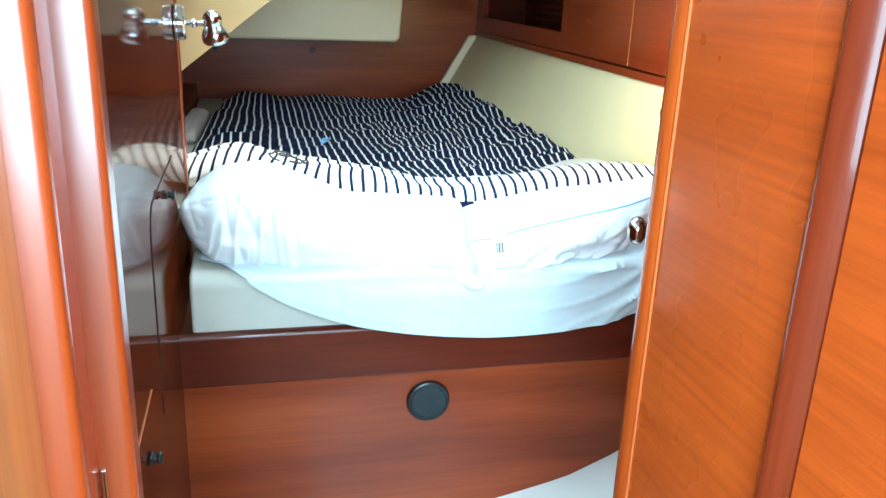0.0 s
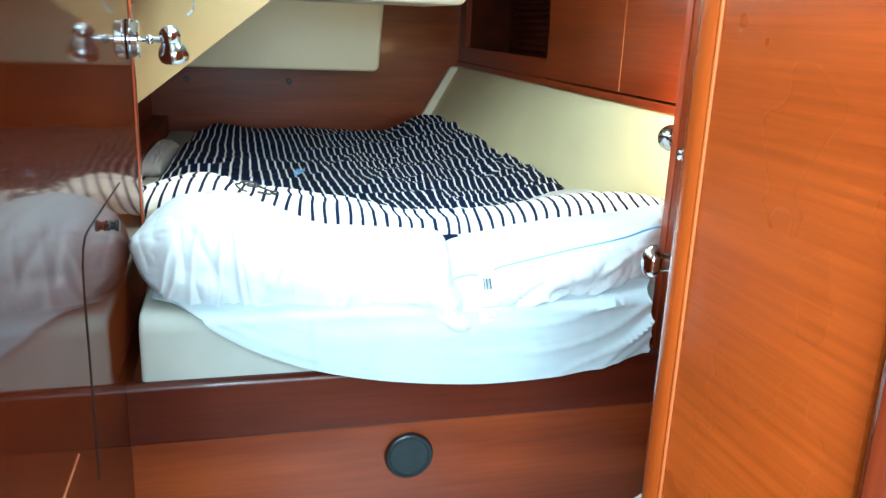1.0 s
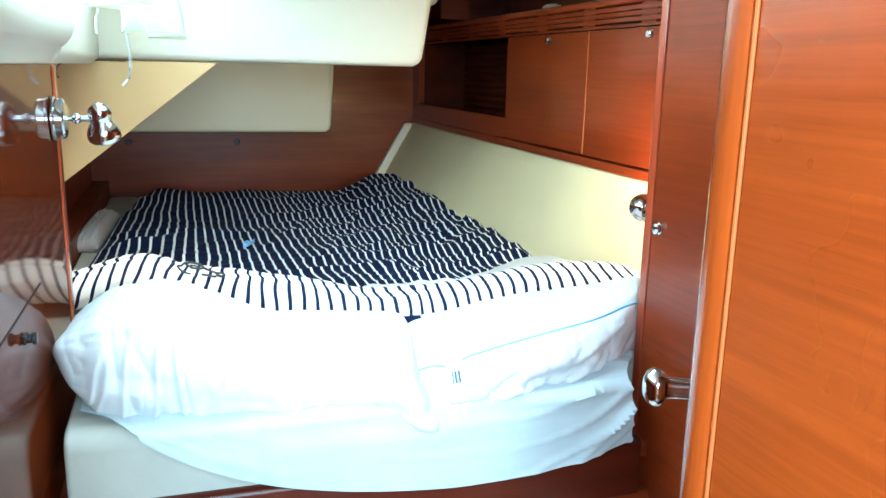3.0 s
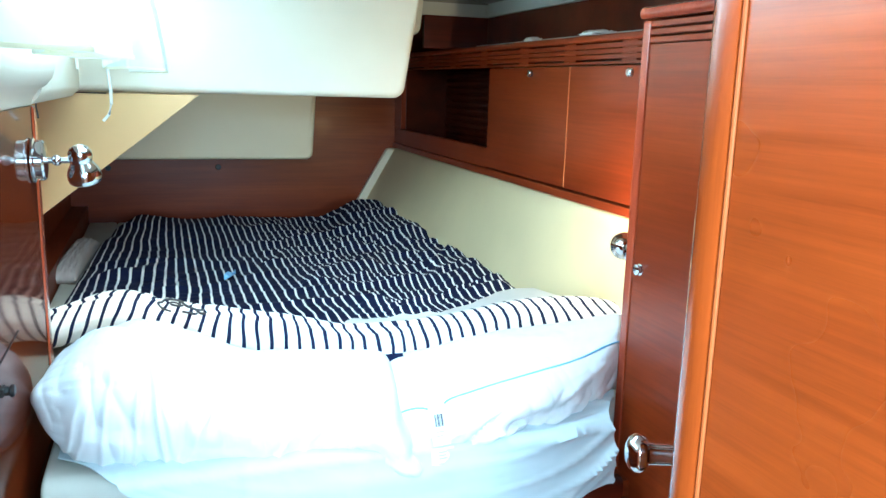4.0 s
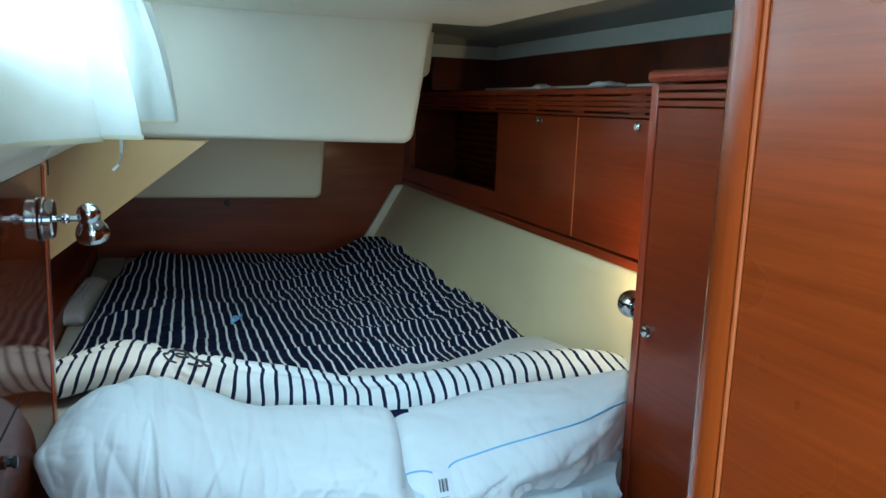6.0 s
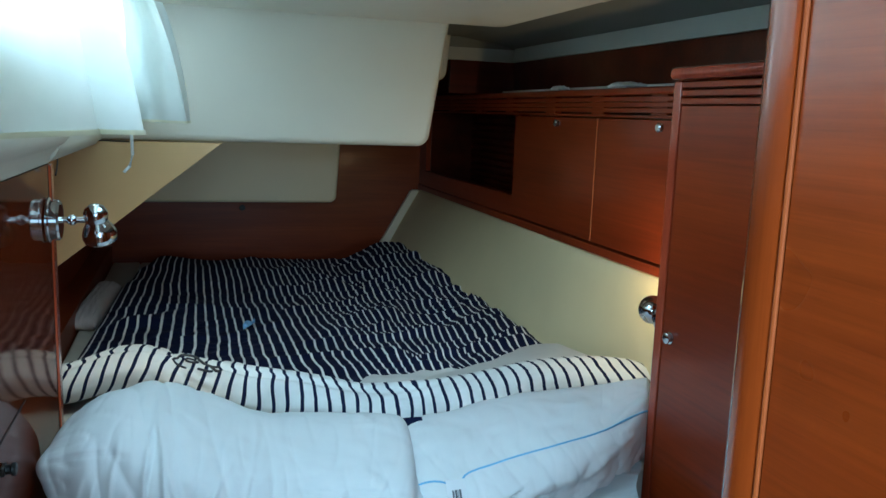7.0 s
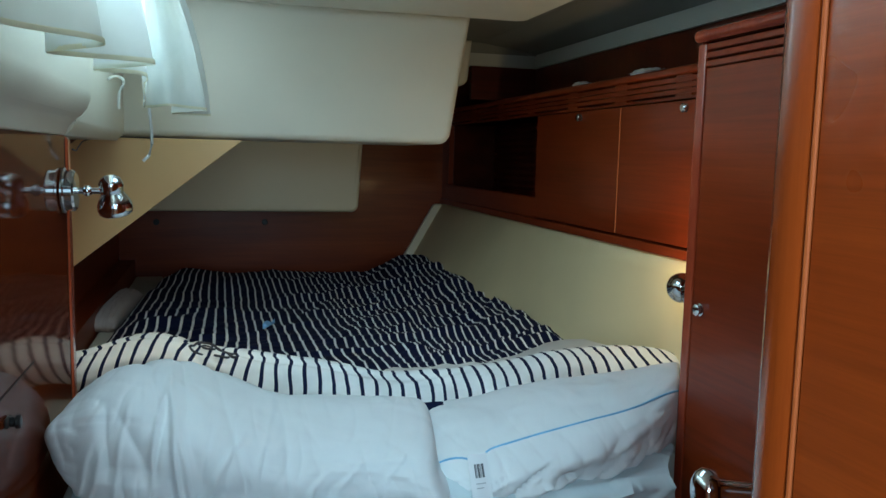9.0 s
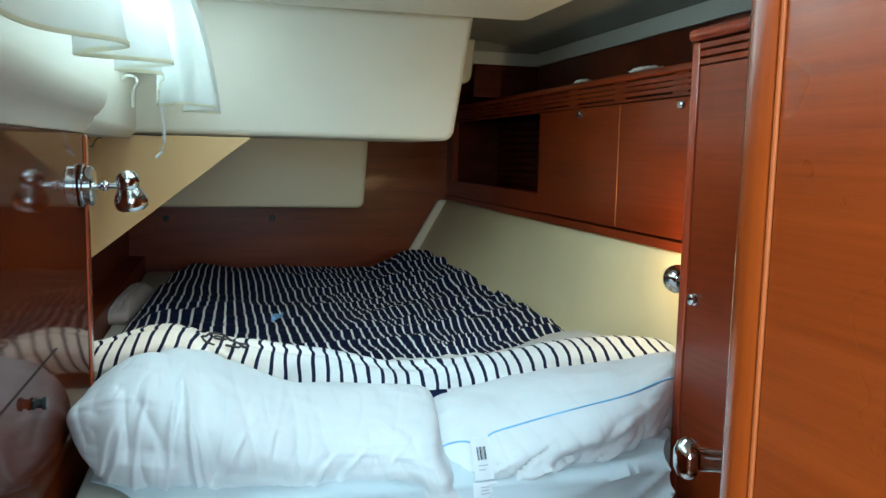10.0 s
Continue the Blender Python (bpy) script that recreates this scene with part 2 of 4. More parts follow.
def rounded(poly, radii, seg=6):
    """A polygon with its corners rounded."""
    out, n = [], len(poly)
    for i in range(n):
        p, a, b = Vector(poly[i]), Vector(poly[i - 1]), Vector(poly[(i + 1) % n])
        r = radii[i] if isinstance(radii, (list, tuple)) else radii
        if r <= 0:
            out.append(tuple(p))
            continue
        da, db = (a - p).normalized(), (b - p).normalized()
        half = da.angle(db) / 2
        d = r / math.tan(half)
        c = p + (da + db).normalized() * (r / math.sin(half))
        s, e = p + da * d - c, p + db * d - c
        ang = s.angle_signed(e)
        for k in range(seg + 1):
            q = s.copy()
            q.rotate(Matrix.Rotation(-ang * k / seg, 2))
            out.append(tuple(c + q))
    return out


def lathe(bm, profile, m, seg=24):
    """A profile of (radius, height) turned about z, then set by m."""
    rings = []
    for r, h in profile:
        if r < 1e-6:
            rings.append([bm.verts.new(m @ Vector((0, 0, h)))])
        else:
            rings.append([bm.verts.new(m @ Vector((r * math.cos(2 * math.pi * k / seg), r * math.sin(2 * math.pi * k / seg), h))) for k in range(seg)])
    for a, b in zip(rings, rings[1:]):
        for k in range(seg):
            j = (k + 1) % seg
            if len(a) == 1 and len(b) > 1:
                bm.faces.new((a[0], b[k], b[j]))
            elif len(b) == 1 and len(a) > 1:
                bm.faces.new((a[k], a[j], b[0]))
            elif len(a) > 1:
                bm.faces.new((a[k], a[j], b[j], b[k]))
    return bm


def tube(bm, path, radius, seg=8):
    pts = [Vector(p) for p in path]
    rings = []
    for i, p in enumerate(pts):
        d = (pts[min(i + 1, len(pts) - 1)] - pts[max(i - 1, 0)]).normalized()
        up = Vector((0, 0, 1)) if abs(d.z) < 0.9 else Vector((1, 0, 0))
        u = d.cross(up).normalized()
        v = d.cross(u)
        r = radius[i] if isinstance(radius, (list, tuple)) else radius
        rings.append([bm.verts.new(p + r * (math.cos(2 * math.pi * k / seg) * u + math.sin(2 * math.pi * k / seg) * v)) for k in range(seg)])
    for a, b in zip(rings, rings[1:]):
        for k in range(seg):
            bm.faces.new((a[k], a[(k + 1) % seg], b[(k + 1) % seg], b[k]))
    bm.faces.new(rings[0][::-1])
    bm.faces.new(rings[-1])
    return bm


def sheet(bm, nu, nv, place, uv=None, thick=0.0):
    """A grid of points from place(u, v), with an optional second face behind it; uv(u, v) gives metres for the weave."""
    layer = bm.loops.layers.uv.new("UVMap") if uv else None
    vs = [[bm.verts.new(place(i / nu, j / nv)) for j in range(nv + 1)] for i in range(nu + 1)]
    for i in range(nu):
        for j in range(nv):
            f = bm.faces.new((vs[i][j], vs[i + 1][j], vs[i + 1][j + 1], vs[i][j + 1]))
            if layer:
                for lp, (a, b) in zip(f.loops, ((i, j), (i + 1, j), (i + 1, j + 1), (i, j + 1))):
                    lp[layer].uv = uv(a / nu, b / nv)
    if thick:
        bmesh.ops.recalc_face_normals(bm, faces=bm.faces)
        bmesh.ops.solidify(bm, geom=list(bm.faces), thickness=thick)
    return bm


def smoothstep(a, b, x):
    t = min(max((x - a) / (b - a), 0), 1)
    return t * t * (3 - 2 * t)


def curve_at(table, x):
    xs, ys = [p[0] for p in table], [p[1] for p in table]
    return float(np.interp(x, xs, ys))


def smooth_at(table, x):
    """A soft curve through a table: the mean of a few straight readings nearby."""
    span = (table[-1][0] - table[0][0]) / 14
    return sum(curve_at(table, x + span * k / 4) for k in range(-4, 5)) / 9


def through_points(points, u):
    """A smooth line through the points, u from 0 to 1."""
    n = len(points) - 1
    k = min(int(u * n), n - 1)
    t = u * n - k
    a, b, c, d = (Vector(points[min(max(k + j, 0), n)]) for j in (-1, 0, 1, 2))
    return 0.5 * (2 * b + (c - a) * t + (2 * a - 5 * b + 4 * c - d) * t * t + (3 * b - a - 3 * c + d) * t ** 3)


def nz(x, y, z=0.0, s=1.0):
    return noise.noise(Vector((x * s, y * s, z * s)))


# ---- setting: sole, bulkheads, deckhead ----
WALL_X, PANEL_X, CAB_X, LOCK_X = 0.382, -0.155, 1.0, 0.83
AFT_Y, RAIL_Y, BOX_Y = 3.66, 1.40, 2.45
CEIL = 1.80


def structure(name, bm, mat, label, category, smooth=35):
    return solo(name, bm, mat, label, category, "", "structure", smooth)


structure("floor", new_box(-2.2, 2.2, -1.53, 1.42, -0.05, 0.0), floor_wood, "varnished teak cabin sole", "floor")
# hole in the deckhead for the added hatch, never in view
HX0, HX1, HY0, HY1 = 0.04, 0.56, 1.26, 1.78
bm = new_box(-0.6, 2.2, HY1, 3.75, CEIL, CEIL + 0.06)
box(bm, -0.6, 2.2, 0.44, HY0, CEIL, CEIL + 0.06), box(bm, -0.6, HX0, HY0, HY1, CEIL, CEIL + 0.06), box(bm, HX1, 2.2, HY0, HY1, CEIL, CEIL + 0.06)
structure("ceiling", bm, liner_grey, "vinyl deckhead lining, its grey darkened for shadow", "ceiling")
wall_aft = structure("wall_aft", new_box(-0.322, 1.53, AFT_Y, AFT_Y + 0.03, 0.0, CEIL), wood_x, "varnished mahogany aft bulkhead with sideways grain", "wall")
structure("wall_hull", new_box(1.5, 1.53, 0.7, AFT_Y, 0.0, CEIL), gelcoat, "cream hull side behind the lockers", "wall")
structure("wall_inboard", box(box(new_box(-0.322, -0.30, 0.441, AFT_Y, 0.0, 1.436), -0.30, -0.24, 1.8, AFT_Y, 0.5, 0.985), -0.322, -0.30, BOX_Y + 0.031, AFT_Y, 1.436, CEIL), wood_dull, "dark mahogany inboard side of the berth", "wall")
for k, (x, z) in enumerate(((0.257, 1.136), (-0.16, 1.135))):
    bm = lathe(bmesh.new(), [(0, 0.004), (0.009, 0.004), (0.012, 0.0)], pose(x, AFT_Y, z, 90), 16)
    part("screw_cap", bm, black_plastic, wall_aft, "dark plastic screw cap")

# saloon behind the camera, with its open companionway
structure("saloon_wall_port", new_box(-2.2, -2.17, -1.5, 0.41, 0, 2.1), wood_y, "varnished mahogany saloon side", "wall")
structure("saloon_wall_starboard", new_box(2.17, 2.2, -1.5, 0.685, 0, 2.1), wood_y, "varnished mahogany saloon side", "wall")
bm = new_box(-2.2, 2.2, -1.53, -1.5, 0, 0.86)
box(bm, -2.2, -0.4, -1.53, -1.5, 0.86, 2.1), box(bm, 1.05, 2.2, -1.53, -1.5, 0.86, 2.1)
structure("saloon_wall_forward", bm, gelcoat, "cream saloon bulkhead with a wide window opening", "wall")
bm = new_box(-2.2, 2.2, -1.5, -1.1, 2.1, 2.14)
box(bm, -2.2, -0.95, -1.1, -0.35, 2.1, 2.14)
box(bm, 0.16, 2.2, -1.1, -0.35, 2.1, 2.14)
box(bm, -2.2, 2.2, -0.35, 0.47, 2.1, 2.14)
structure("saloon_ceiling", bm, gelcoat, "cream saloon deckhead with the open companionway", "ceiling")
structure("saloon_header", new_box(-2.2, 2.2, 0.44, 0.47, CEIL + 0.061, 2.1), gelcoat, "cream step in the deckhead", "wall")

# passage side by the camera: panels, batten, rounded nosing
wall_r = thing("wall_passage", (WALL_X, 0.3, 0.0), "glossy orange mahogany passage wall with rounded posts", "wall", kind="structure")
part("panel", new_box(WALL_X, WALL_X + 0.025, 0.4775, 0.677, 0.0, CEIL), wood_y, wall_r)
part("side_panel", new_box(WALL_X + 0.004, WALL_X + 0.03, -0.5, 0.44, 0.0, CEIL), wood_y, wall_r)
arc = [(WALL_X + 0.012 - 0.024 * math.sin(math.pi * k / 10), 0.44 + 0.037 * k / 10) for k in range(11)]
part("batten", prism(bmesh.new(), [(WALL_X + 0.02, 0.44)] + arc + [(WALL_X + 0.02, 0.477)], "z", 0.0, CEIL), wood_batten, wall_r, "rounded red mahogany batten, darkened for its shaded side")
nose = [(WALL_X + 0.03, 0.681), (WALL_X - 0.002, 0.682), (WALL_X - 0.005, 0.687), (WALL_X - 0.006, 0.695), (WALL_X - 0.0045, 0.703), (WALL_X - 0.001, 0.709), (WALL_X + 0.008, 0.7145), (WALL_X + 0.03, 0.717), (WALL_X + 0.5, 0.717), (WALL_X + 0.5, 0.681)]
part("nosing", prism(bmesh.new(), nose, "z", 0.0, CEIL), wood_z, wall_r, "rounded mahogany door post")
part("bead", tube(bmesh.new(), [(WALL_X - 0.001, 0.679, 0.0), (WALL_X - 0.001, 0.679, CEIL)], 0.0016), wood_bead, wall_r, "thin pale bead")

wall_l = thing("wall_passage_inner", (-0.085, 0.3, 0.0), "glossy mahogany passage wall with a grooved door post", "wall", kind="structure")
part("panel", new_box(-0.125, -0.1015, 0.10, 0.3185, 0.0, CEIL), wood_blond, wall_l, "yellower veneered panel, paled for the strong light on it")
for x0, x1, y0, y1 in ((-0.1012, -0.0872, 0.319, 0.331), (-0.1065, -0.085, 0.430, 0.455)):
    # a jamb face turned to the passage, its outer corner rounded
    run = 0.19 * (x1 - 0.005 - x0)
    jamb = [(-0.125, y0), (x0, y0), (x1 - 0.005, y0 + run), (x1 - 0.0022, y0 + run + 0.0012), (x1 - 0.0006, y0 + run + 0.003), (x1, y0 + run + 0.006), (x1, y1 - 0.002), (x1 - 0.002, y1), (-0.125, y1)]
    part("post", prism(bmesh.new(), jamb, "z", 0.0, CEIL), wood_post, wall_l, "glossy rounded jamb")
part("groove", new_box(-0.125, -0.1045, 0.3315, 0.4295, 0.0, CEIL), wood_lip, wall_l)
part("strike_plate", new_box(-0.1042, -0.1005, 0.4285, 0.4335, 1.10, 1.168, bevel=0.001), chrome, wall_l, "small chrome strike plate")
structure("saloon_return_inner", new_box(-2.2, -0.12, 0.41, 0.44, 0, CEIL + 0.3), wood_x, "mahogany bulkhead beside the passage", "wall")
structure("saloon_return_outer", new_box(0.9, 2.2, 0.685, 0.715, 0, CEIL + 0.3), wood_x, "mahogany bulkhead beside the passage", "wall")

# door folded back behind the post, only its knob in view
door = thing("door_1", (0.6, 0.82, 0.05), "open varnished cabin door folded behind the post", "door", kind="structure")
part("door_leaf", new_box(0.485, 1.0, 0.80, 0.835, 0.05, 1.75, bevel=0.004), wood_z, door)
hx, hy, hz = 0.435, 0.826, 1.176
bm = lathe(bmesh.new(), [(0, 0.0135), (0.008, 0.0128), (0.0135, 0.010), (0.0165, 0.0055), (0.0172, 0.001), (0.0155, -0.003), (0.0105, -0.006), (0.0098, -0.0085), (0.0094, -0.013), (0.0094, -0.052), (0.012, -0.054), (0.012, -0.057)], pose(hx, hy, hz, 0, -90, -24), 36)
part("door_knob", bm, chrome, door, "polished chrome door knob on a short shaft")

# ---- partition at the head of the berth ----
partition = thing("partition", (PANEL_X, 1.2, 0.0), "mirror-varnished mahogany partition with locker doors", "partition")
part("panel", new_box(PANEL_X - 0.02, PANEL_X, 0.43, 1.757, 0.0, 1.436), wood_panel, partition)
part("edge_lipping", new_box(PANEL_X - 0.024, PANEL_X + 0.003, 1.758, 1.79, 0.0, 1.436, bevel=0.006), wood_lip, partition, "red mahogany edge lipping")


def seam(points, w=0.0026):
    """A thin dark joint drawn on the partition face along (y, z) points."""
    bm = bmesh.new()
    tube(bm, [(PANEL_X + 0.0002, y, z) for y, z in points], w / 2, 6)
    return bm


part("door_joint", seam([(1.485, 1.131), (1.19, 1.131), (1.16, 1.129), (1.14, 1.118), (1.128, 1.098), (1.124, 1.07), (1.118, 0.815)]), gap_dark, partition)
part("lower_door_joint", seam([(1.012, 0.912), (0.98, 0.912), (0.86, 0.912)], 0.003), wood_pale, partition)


def latch(y, z):
    bm = new_box(PANEL_X, PANEL_X + 0.005, y - 0.010, y + 0.010, z - 0.006, z + 0.006, bevel=0.002)
    lathe(bm, [(0.006, 0), (0.006, 0.006), (0.0085, 0.008), (0.0085, 0.011), (0.007, 0.0125), (0, 0.013)], pose(PANEL_X + 0.004, y, z, 0, 90, 0), 16)
    return bm


part("latch", latch(1.335, 1.098), black_plastic, partition, "black push latch")
part("latch", latch(0.945, 0.848), black_plastic, partition, "black push latch")

# ---- berth ----
berth = thing("berth_base", (0.4, RAIL_Y, 0.0), "built-in mahogany berth base with a round speaker", "berth")
part("front_panel", new_box(PANEL_X, 0.98, RAIL_Y + 0.012, RAIL_Y + 0.03, 0.0, 0.703), wood_x, berth)
rail_poly = rounded([(RAIL_Y, 0.704), (RAIL_Y, 0.812), (RAIL_Y + 0.026, 0.812), (RAIL_Y + 0.026, 0.704)], [0.004, 0.012, 0.006, 0], 5)
part("top_rail", prism(bmesh.new(), rail_poly, "x", PANEL_X, 0.80), wood_rail, berth, "dark glossy mahogany top rail")
part("berth_board", new_box(-0.238, 1.3, RAIL_Y + 0.031, AFT_Y - 0.002, 0.76, 0.79), wood_x, berth)
speaker = part("speaker", lathe(bmesh.new(), [(0, 0.006), (0.034, 0.006), (0.037, 0.009), (0.042, 0.008), (0.044, 0.0)], pose(0.319, RAIL_Y + 0.012, 0.635, 90), 40), black_mesh, berth, "round black speaker grille")
part("rim", lathe(bmesh.new(), [(0.0375, 0.0088), (0.0385, 0.0105), (0.041, 0.0110), (0.0435, 0.0095), (0.0448, 0.006), (0.0448, 0.0005), (0.0440, 0.0)], pose(0.319, RAIL_Y + 0.0115, 0.635, 90), 40), black_plastic, speaker, "black plastic rim")

hull_curve = [(0.3, 0.33), (0.51, 0.375), (0.64, 0.405), (0.76, 0.457), (0.85, 0.51), (0.95, 0.60), (1.1, 0.8), (1.2, 1.0)]
bm = sheet(bmesh.new(), 24, 6, lambda u, v: (0.1 + 1.1 * u, 0.78 + (RAIL_Y + 0.011 - 0.78) * v, curve_at([(0.1, 0.30)] + hull_curve, 0.1 + 1.1 * u)), thick=0.01)
structure("hull_moulding", bm, white_mould, "white moulded hull side below the berth", "hull")

TOP = 0.925
mat_poly = rounded([(RAIL_Y + 0.016, 0.79), (RAIL_Y + 0.012, TOP), (AFT_Y - 0.02, TOP), (AFT_Y - 0.02, 0.79)], [0.01, 0.03, 0.03, 0.01], 5)
bm = prism(bmesh.new(), mat_poly, "x", PANEL_X + 0.022, 0.768, bevel=0.008)
box(bm, 0.769, 0.97, 1.505, AFT_Y - 0.02, 0.79, TOP - 0.004, bevel=0.015)
solo("mattress", bm, ticking, "beige cloth-covered mattress on the berth", "mattress")
bm = prism(bmesh.new(), rounded([(1.92, 0.79), (1.92, TOP), (AFT_Y - 0.02, TOP), (AFT_Y - 0.02, 0.79)], 0.02, 4), "x", -0.236, PANEL_X + 0.02, bevel=0.008)
solo("mattress", bm, ticking, "beige mattress section behind the partition", "mattress")

HEM = [(-0.125, 1.04), (-0.10, 0.985), (-0.05, 0.930), (0.0, 0.896), (0.06, 0.867), (0.12, 0.843), (0.18, 0.825), (0.25, 0.811), (0.34, 0.797), (0.48, 0.787), (0.6, 0.793), (0.72, 0.817), (0.80, 0.845), (0.96, 0.89)]


def sheet_place(u, v):
    x = -0.115 + 0.878 * u
    hem = smooth_at(HEM, x)
    # from the top of the mattress, round the front edge and down to the hem
    down = TOP - hem
    s = v * (0.34 + down)
    ripple = max(-0.004, 0.004 * nz(x, v, 1.3, 5) + 0.002 * nz(x, v, 4.1, 16))
    # folds fan out from the corner beside the locker
    turn = math.atan2(s - 0.30, 0.86 - x)
    fan = smoothstep(0.30, 0.72, x) * (0.3 + 0.7 * smoothstep(0.45, 0.7, x))
    fold = fan * (0.011 * (1 - abs(math.sin(7.5 * turn + 1.2 + 1.5 * nz(x, v, 0, 3)))) ** 2 + 0.007 * (1 - abs(math.sin(17 * turn + 2 * nz(x, v, 3, 4)))) ** 2) + 0.003 * max(0, nz(x * 1.5, v * 7, 3.3, 3))
    fold *= smoothstep(0.03, 0.16, math.hypot(s - 0.30, 0.86 - x))
    if s < 0.34:
        y = RAIL_Y + 0.345 - s
        r = smoothstep(0.28, 0.34, s)
        x += 0.064 * u * u * smoothstep(0.34, 0.24, s)
        return (x, y - 0.012 * r, TOP + 0.009 + (ripple + fold) * 0.8 - 0.012 * r * r)
    d = s - 0.34
    out = RAIL_Y - 0.011 - 0.012 * smoothstep(0, 0.05, d) * smoothstep(0.0, 0.1, down)
    return (x, out - abs(ripple) * 0.8 - fold * 1.1, TOP - 0.006 - d)


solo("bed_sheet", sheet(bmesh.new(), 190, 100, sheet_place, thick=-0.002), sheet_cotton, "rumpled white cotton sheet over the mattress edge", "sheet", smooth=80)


def pillow(bm, half, m, seed, nu=70, nv=50, power=3.0, pull=0.05, crease=0.006):
    """A flat stuffed cushion: two domed faces that meet at a seam."""
    a, b, h = half

    def at(u, v, side):
        p, q = 2 * u - 1, 2 * v - 1
        edge = max(0.0, (1 - abs(p) ** power)) ** 0.5 * max(0.0, (1 - abs(q) ** power)) ** 0.5
        x = a * p * (1 - pull * (1 - q * q) * p * p)
        y = b * q * (1 - pull * 1.5 * (1 - p * p) * q * q)
        w = crease * nz(p * 3 + seed, q * 3, side, 2.2)
        return m @ Vector((x, y, side * h * edge + w * min(edge * 3, 1)))
    up = [[bm.verts.new(at(i / nu, j / nv, 1)) for j in range(nv + 1)] for i in range(nu + 1)]
    dn = [[up[i][j] if i in (0, nu) or j in (0, nv) else bm.verts.new(at(i / nu, j / nv, -1)) for j in range(nv + 1)] for i in range(nu + 1)]
    for g in (up, dn):
        for i in range(nu):
            for j in range(nv):
                bm.faces.new((g[i][j], g[i + 1][j], g[i + 1][j + 1], g[i][j + 1]))


RIDGES = [(-0.092, 0.03, -0.8, 0.0, 0.9), (-0.074, 0.03, -0.9, 0.1, 0.7), (-0.048, 0.015, -0.6, 0.7, 0.6), (-0.004, 0.012, -0.6, 1.1, 0.8), (0.030, -0.012, -0.7, 1.4, 1.0), (0.041, -0.016, -0.6, 0.9, 0.7),
          (0.078, 0.045, -0.5, 0.6, 0.8), (0.205, 0.06, -0.5, 0.3, 0.6), (0.240, 0.06, -0.5, 0.4, 0.55), (0.300, 0.05, -0.3, 0.8, 0.4), (0.130, 0.02, 0.4, 1.5, 0.4)]


def stuffed(x0, x1, rows, seed, ears=(), wrinkle=0.006, full=2.4, right=9, lean=0.0, crease=1.0, skew=0.0, flare=0.0, quilt=0.0, pleat=0.0):
    """A plump pillow laid along x. rows: x, front y, back y, lower z, upper z of the stuffing; ears: corners that stick out
    (x, angle, reach, spread). Returns place(u, v): v runs round the section from the front seam over the top."""
    tables = [[(r[0], r[k]) for r in rows] for k in (1, 2, 3, 4)]
    soft = {}

    def place(u, v):
        p = 2 * u - 1
        x = x0 + (x1 - x0) * u
        if u not in soft:
            soft[u] = [smooth_at(t, x) for t in tables]
        yf, yb, zl, zu = soft[u]
        end = max(1 - abs(p) ** (7 if p < 0 else right), 0.0) ** (0.5 if p < 0 else 0.35)
        a = 2 * math.pi * v
        c, s = -math.cos(a), math.sin(a)
        cy, sz = math.copysign(abs(c) ** (2 / full), c), math.copysign(abs(s) ** (2 / full), s)
        ym, zm, ry, rz = (yf + yb) / 2, zl + (zu - zl) * 0.5, (yb - yf) / 2, (zu - zl) / 2
        # gathers run in from the two ends, softer hollows lie over the middle
        near = smoothstep(0.35, 1.0, abs(p))
        gather = 1 - abs(nz(x * 17 + 0.35 * a + seed, a * 0.4, 4.0)) * 2.6
        cross = 1 - abs(nz(x * 9 + seed, a * 3.4, 8.0)) * 2.4
        fine = 1 - abs(nz(x * 33 - 0.5 * a + seed, a * 1.1, 11.0)) * 2.4
        side = smoothstep(0.75, -0.9, p)
        w = wrinkle * (1.3 * nz(x * 5 + seed, a * 0.9, 0.2) + 0.45 * nz(x * 14 + seed, a * 2.0, 1.2) - crease * (0.3 + 0.35 * side) * max(gather, 0) ** 2 - crease * 0.2 * max(fine, 0) ** 2 - (0.15 + 0.3 * near) * 0.7 * max(cross, 0) ** 4)
        if pleat:
            # a few thin upright wrinkles over the front
            turn = a if a < math.pi else a - 2 * math.pi
            for xc, slant, a0, a1, high in RIDGES:
                off = x - xc - slant * turn - 0.006 * nz(turn * 1.7, xc * 30, 2.0)
                w += pleat * high * math.exp(-(off / 0.0042) ** 2) * smoothstep(a0 - 0.35, a0 + 0.2, turn) * smoothstep(a1 + 0.5, a1 - 0.2, turn)
                w -= 0.5 * pleat * high * math.exp(-((off + 0.010) / 0.008) ** 2) * smoothstep(a0 - 0.35, a0 + 0.2, turn) * smoothstep(a1 + 0.5, a1 - 0.2, turn)
            ray = math.atan2(s - 0.05, (x - x0) / 0.09)
            w += 0.6 * pleat * (0.5 + 0.5 * math.sin(9 * ray + 2)) * math.exp(-((x - x0) / 0.07) ** 2)
        if quilt:
            low = smoothstep(0.45, 0.0, s) * smoothstep(0.15, -0.35, c) * smoothstep(-0.85, -0.3, s)
            w += quilt * low * (0.9 * abs(nz(x * 14 - 1.6 * s, s * 2.0, 3.0)) - 0.6 * max(0, 1 - 4 * abs(nz(x * 9 - 2.2 * s + 5, s * 1.5, 7.0))) ** 2)
            w += 0.35 * quilt * (1 - low) * nz(x * 11 + 0.6 * a, a * 2.0, 12.0)
        r = end * (1 + w / 0.07)
        sx = 0.0
        for ex, ea, reach, wide in ears:
            d = ((x - ex) / wide) ** 2 + ((math.atan2(math.sin(a - ea), math.cos(a - ea))) / 0.55) ** 2
            k = math.exp(-d)
            r += k * reach / 0.1
            sx -= 0.5 * reach * k if ex < x0 + 0.05 else 0.0
        x += sx
